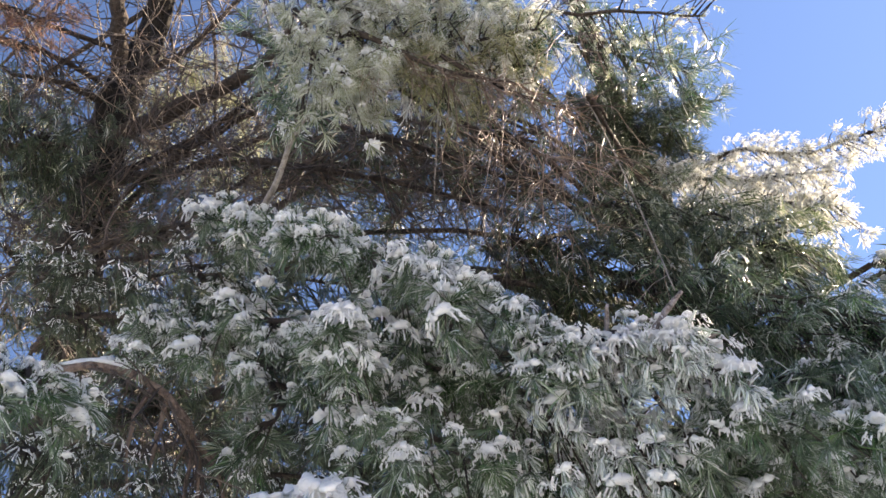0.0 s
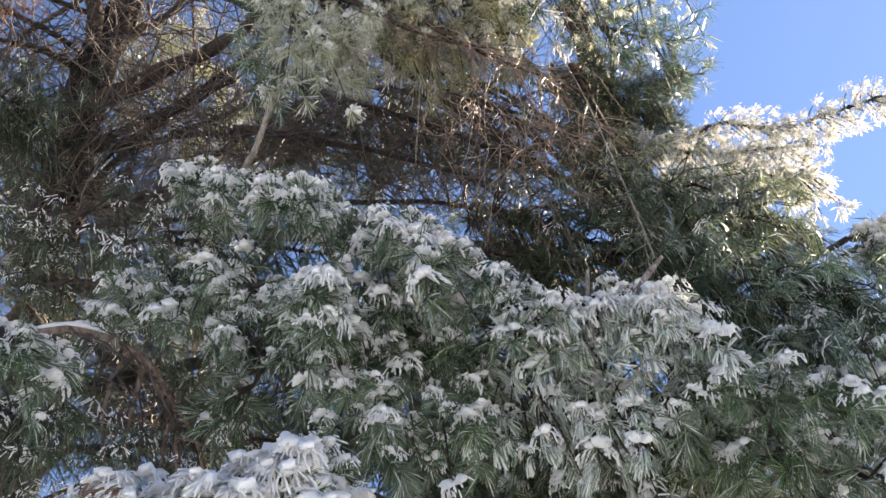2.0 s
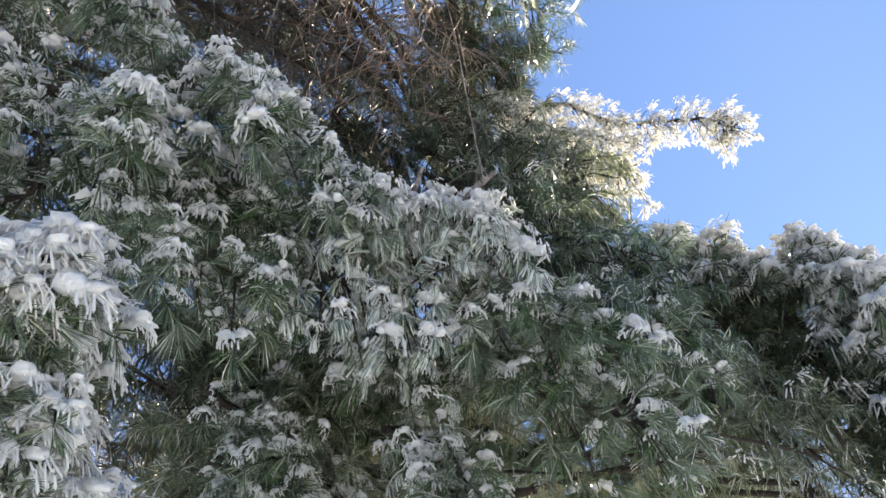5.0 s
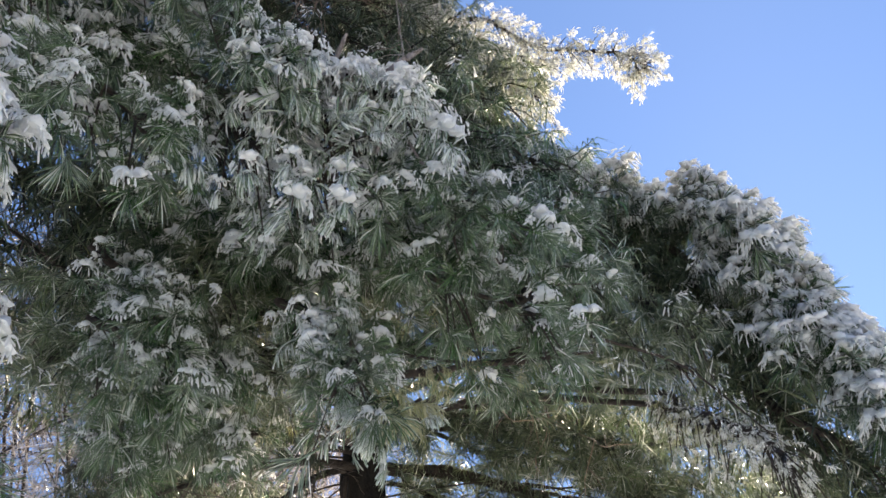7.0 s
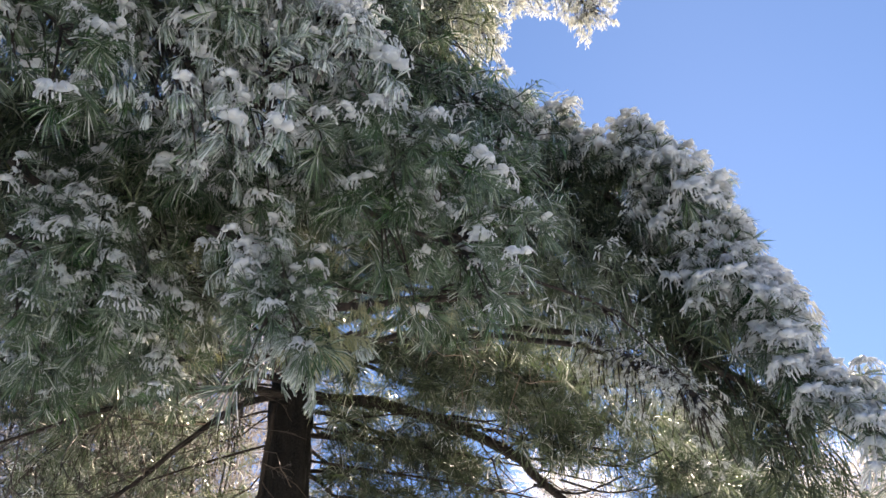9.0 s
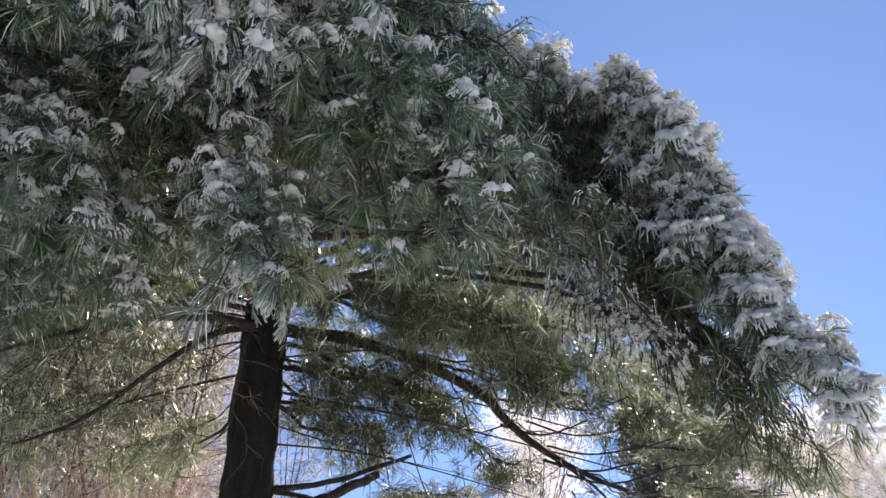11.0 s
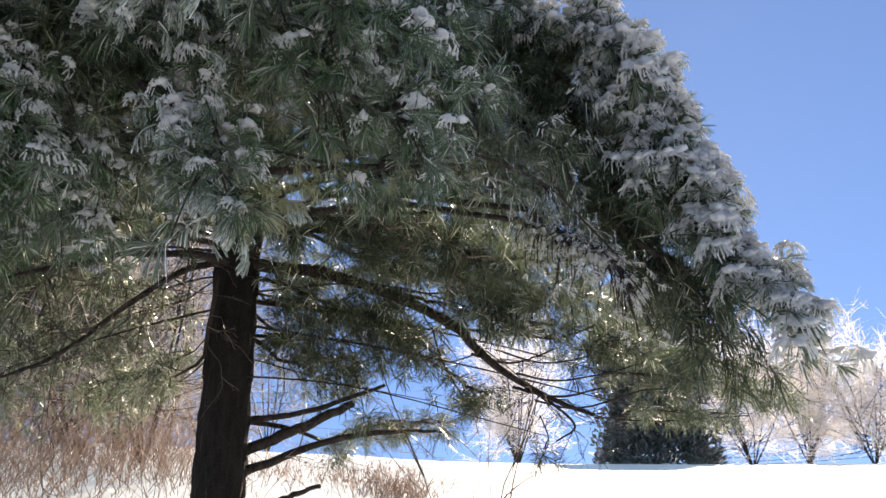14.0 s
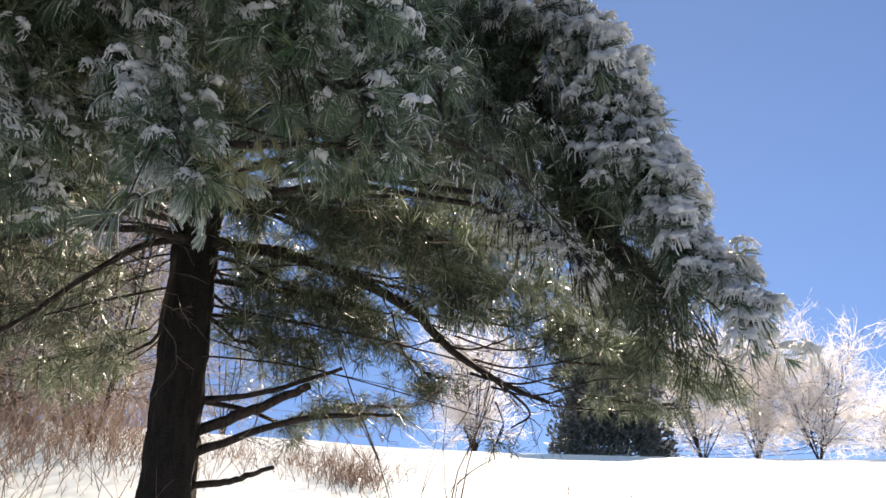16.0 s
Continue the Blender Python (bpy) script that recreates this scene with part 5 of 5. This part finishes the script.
ice_drops(main_pine, [(0.73, 2.06, 2.42), (0.98, 2.00, 2.41), (1.26, 1.85, 2.45)], 0.025, 80, 72)
ice_drops(main_pine, [(1.28, 1.88, 2.49), (1.54, 1.82, 2.42), (1.66, 1.75, 2.28), (1.73, 1.71, 2.19)], 0.05, 150, 73)



# ---- far trees, shrubs and weeds ----
def on_ground(az, dist):
    x, y = dist * math.sin(radians(az)), dist * math.cos(radians(az))
    return np.array([x, y, float(rise(np.array(x), np.array(y)))])


def icy_tree(at, height, spread, stems, label, seed, thick=0.012, mat=None, bushy=6):
    """A bare broadleaf tree, its twigs in ice: stems, limbs and a haze of fine twigs."""
    r = np.random.default_rng(seed)
    tree = thing("bare_tree", at, label, "tree", "ice-covered bare trees")
    wood, twigs = Heap(), Heap()
    for s in range(stems):
        a = r.uniform(0, 2 * np.pi)
        tip = np.array([np.cos(a) * spread * 0.4 * r.uniform(0.3, 1), np.sin(a) * spread * 0.4 * r.uniform(0.3, 1), height * r.uniform(0.7, 0.95)])
        P = glide([np.zeros(3) - (0, 0, 0.15), tip * (0.5, 0.5, 0.4), tip], 10)
        wood.add(*tube(P, np.linspace(0.0065, 0.003, 10) * height, 7, 0.05, r))
        for _ in range(13):
            i = int(r.integers(2, 10))
            a = r.uniform(0, 2 * np.pi)
            w = np.array([np.cos(a), np.sin(a), r.uniform(-0.2, 1.1)])
            stack = [(P[i], w / np.linalg.norm(w), spread * r.uniform(0.2, 0.42), thick * 1.4, 0)]
            while stack:
                p, w, L, q, lv = stack.pop()
                u = np.linspace(0, 1, 4 - lv)
                Q = p + (u * L)[:, None] * w + (u ** 2 * L)[:, None] * r.normal(0, 0.2, 3)
                if lv == 0:
                    wood.add(*tube(Q, np.linspace(q, q * 0.5, len(u)), 3))
                else:
                    twigs.add(*stick(Q, np.linspace(q, q * 0.5, len(u)), r.normal(0, 1, 3)))
                if lv < 2:
                    for _k in range(bushy + 1 if lv else bushy):
                        k = int(r.integers(1, len(u)))
                        v = w + r.normal(0, 0.7, 3) + (0, 0, 0.15)
                        stack.append((Q[k], v / np.linalg.norm(v), L * r.uniform(0.35, 0.7), max(q * 0.6, thick * 0.6), lv + 1))
    part("trunk", wood.mesh("trunk", limb_mat), tree)
    part("crown", twigs.mesh("crown", mat or icy_twig_mat), tree, "pale ice-glazed twigs", kind="stuff")
    return tree


white = "bare tree glittering white with ice on the snowy crest"
crest_trees = [icy_tree(on_ground(42.0, 34), 6.0, 4.6, 10, white, 11, 0.012, bushy=7), icy_tree(on_ground(58.0, 33), 4.4, 5.6, 9, white, 12, 0.012, bushy=7), icy_tree(on_ground(65.2, 32), 3.7, 4.4, 9, white, 14, 0.012, bushy=7)]
for k, (az, d, sc) in enumerate(((61.5, 33, 0.85), (69.5, 36, 0.55), (74.5, 36, 0.6), (80, 36, 0.55))):
    copy_thing(crest_trees[k % 3], pose(*on_ground(az, d), 0, 0, 70 + 95 * k) @ Matrix.Scale(sc, 4))
glazed = "bare ice-glazed tree on the slope among dry weeds"
slope_trees = [icy_tree(on_ground(6, 11), 5.0, 4.0, 5, glazed, 30, 0.009, grey_twig_mat, 5), icy_tree(on_ground(14, 12), 4.6, 3.8, 5, glazed, 32, 0.009, grey_twig_mat, 5)]
for k, (az, d, sc) in enumerate(((10.5, 14, 1.1), (17, 16, 1.1), (1, 13, 1.2), (-5, 12, 1.2), (24, 22, 0.7), (13, 20, 1.4), (3.5, 17, 1.3), (8, 18, 1.4), (19.5, 19, 1.0), (11.5, 10, 0.75), (15.5, 9.5, 0.6))):
    copy_thing(slope_trees[k % 2], pose(*on_ground(az, d), 0, 0, 50 + 130 * k) @ Matrix.Scale(sc, 4))


def cedar(at, height, width, label, seed):
    r = np.random.default_rng(seed)
    tree = thing("cedar_tree", at, label, "tree")
    V, T = tube(np.array([(0, 0, -0.2), (0.05, 0, height * 0.5), (0, 0, height * 0.95)]), [0.16, 0.1, 0.02], 8)
    part("trunk", mesh_of("trunk", V, T, trunk_mat), tree)
    h = Heap()
    for _ in range(8000):
        z = r.uniform(0.0, 1.0) ** 0.95
        R = width * 0.5 * (1.0 - 0.42 * z ** 2.0) * (0.85 + 0.25 * math.sin(9 * z + 4 * r.random())) * r.uniform(0.35, 1.0) ** 0.5
        a = r.uniform(0, 2 * np.pi)
        p = np.array([R * np.cos(a), R * np.sin(a), z * height])
        for _k in range(5):
            w = np.array([np.cos(a), np.sin(a), 0.8]) * 0.5 + r.normal(0, 0.5, 3)
            L = r.uniform(0.12, 0.26)
            q = p + r.normal(0, 0.06, 3)
            side = np.cross(w, r.normal(0, 1, 3))
            side *= 0.05 / np.linalg.norm(side)
            h.add(np.stack([q, q + 0.5 * L * w + side, q + 0.5 * L * w - side, q + L * w, q + 0.5 * L * w + np.cross(side, w) * 0.6]), np.array([(0, 1, 4), (1, 3, 4), (0, 4, 2), (4, 3, 2)]))
    part("crown", h.mesh("crown", cedar_mat), tree, kind="stuff")
    return tree


cedar(on_ground(51.8, 32), 7.2, 4.5, "dense dark columnar cedar standing on the snowy crest", 21)


def weeds(name, spots, height, count, label, mat, seed, thick=0.0034, lean=0.4):
    """Dry stems standing in the snow."""
    r = np.random.default_rng(seed)
    h = Heap()
    for az, d, sa, sd in spots:
        for _ in range(count):
            p = on_ground(az + r.normal(0, sa), max(2.5, d + r.normal(0, sd)))
            stack = [(p - (0, 0, 0.03), np.array([r.normal(0, lean), r.normal(0, lean), 1.0]), height * r.uniform(0.4, 1.3), thick, 0)]
            while stack:
                q, w, L, rad, lv = stack.pop()
                u = np.linspace(0, 1, 4)
                Q = q + (u * L)[:, None] * w + (u ** 2 * L)[:, None] * r.normal(0, 0.22, 3) * (1, 1, 0.4)
                h.add(*stick(Q, np.linspace(rad, rad * 0.5, 4), r.normal(0, 1, 3)))
                if lv < 2:
                    for _k in range(int(r.integers(1, 4))):
                        stack.append((Q[int(r.integers(1, 4))], w + r.normal(0, 0.5, 3), L * r.uniform(0.3, 0.6), rad * 0.65, lv + 1))
    return tagged(new(name, h.mesh(name, mat)), label, "weeds", kind="stuff")


weeds("dry_weeds", ((6, 8, 3, 1.5), (10, 9, 3, 2), (14, 10, 3, 2), (17, 11, 2, 2), (2, 7, 3, 1.5), (12, 13, 4, 2), (8, 7.5, 3, 0.6), (16, 8, 2, 0.6)), 0.5, 125, "tangle of dry red-brown weeds standing in snow", weed_mat, 41)
weeds("icy_brush", ((3, 12, 3, 2), (8, 13, 3, 2), (13, 13, 3, 2), (17, 14, 2, 2)), 1.5, 70, "thicket of grey-brown twigs glazed with ice", grey_twig_mat, 44)
weeds("frosted_brush", ((4, 12, 3, 2), (10, 13, 3, 2), (15, 13, 2, 1.5)), 0.9, 22, "thicket of pale twigs white with ice", icy_twig_mat, 45)
weeds("dry_grass", ((29, 9.3, 1.6, 0.5), (32.5, 9.0, 1.4, 0.4), (31, 8.4, 1.5, 0.4), (33, 8.3, 1.0, 0.3), (24, 9, 2, 0.8), (19, 8.5, 2, 0.8), (13, 8, 3, 0.8), (8, 8, 3, 0.8)), 0.2, 100, "low tufts of tan dry grass in the snow", weed_mat, 42, 0.0042)
weeds("dry_stalks", ((35.4, 4.6, 0.3, 0.05), (36.4, 4.7, 0.3, 0.05), (38.0, 4.8, 0.2, 0.05)), 0.95, 4, "a few thin dark stalks poking through the snow", dark_twig_mat, 43, 0.007, 0.1)
weeds("seed_heads", ((48.5, 8.8, 1.6, 0.3), (52, 9.0, 1.0, 0.2)), 0.16, 6, "short dry seed heads above the snow crust", dark_twig_mat, 46, 0.008)


def cable(a, b, sag, r):
    u = np.linspace(0, 1, 30)[:, None]
    P = np.array(a) + u * (np.array(b) - np.array(a)) - np.array([0, 0, 1.0]) * sag * 4 * u * (1 - u)
    return tagged(new("power_cable", mesh_of("power_cable", *tube(P, np.full(30, r), 5), wire_mat)), "thin black overhead power cable beyond the crest", "cable", "overhead cables")


for k, (e0, e1) in enumerate(((1.9, 0.5), (1.6, 0.2), (1.2, 0.0))):
    ends = [(60 * math.sin(radians(az)), 60 * math.cos(radians(az)), 1.6 + 60 * math.tan(radians(e))) for az, e in ((84, e0 + 1.5), (56, e1))]
    cable(*ends, 0.6, 0.02)
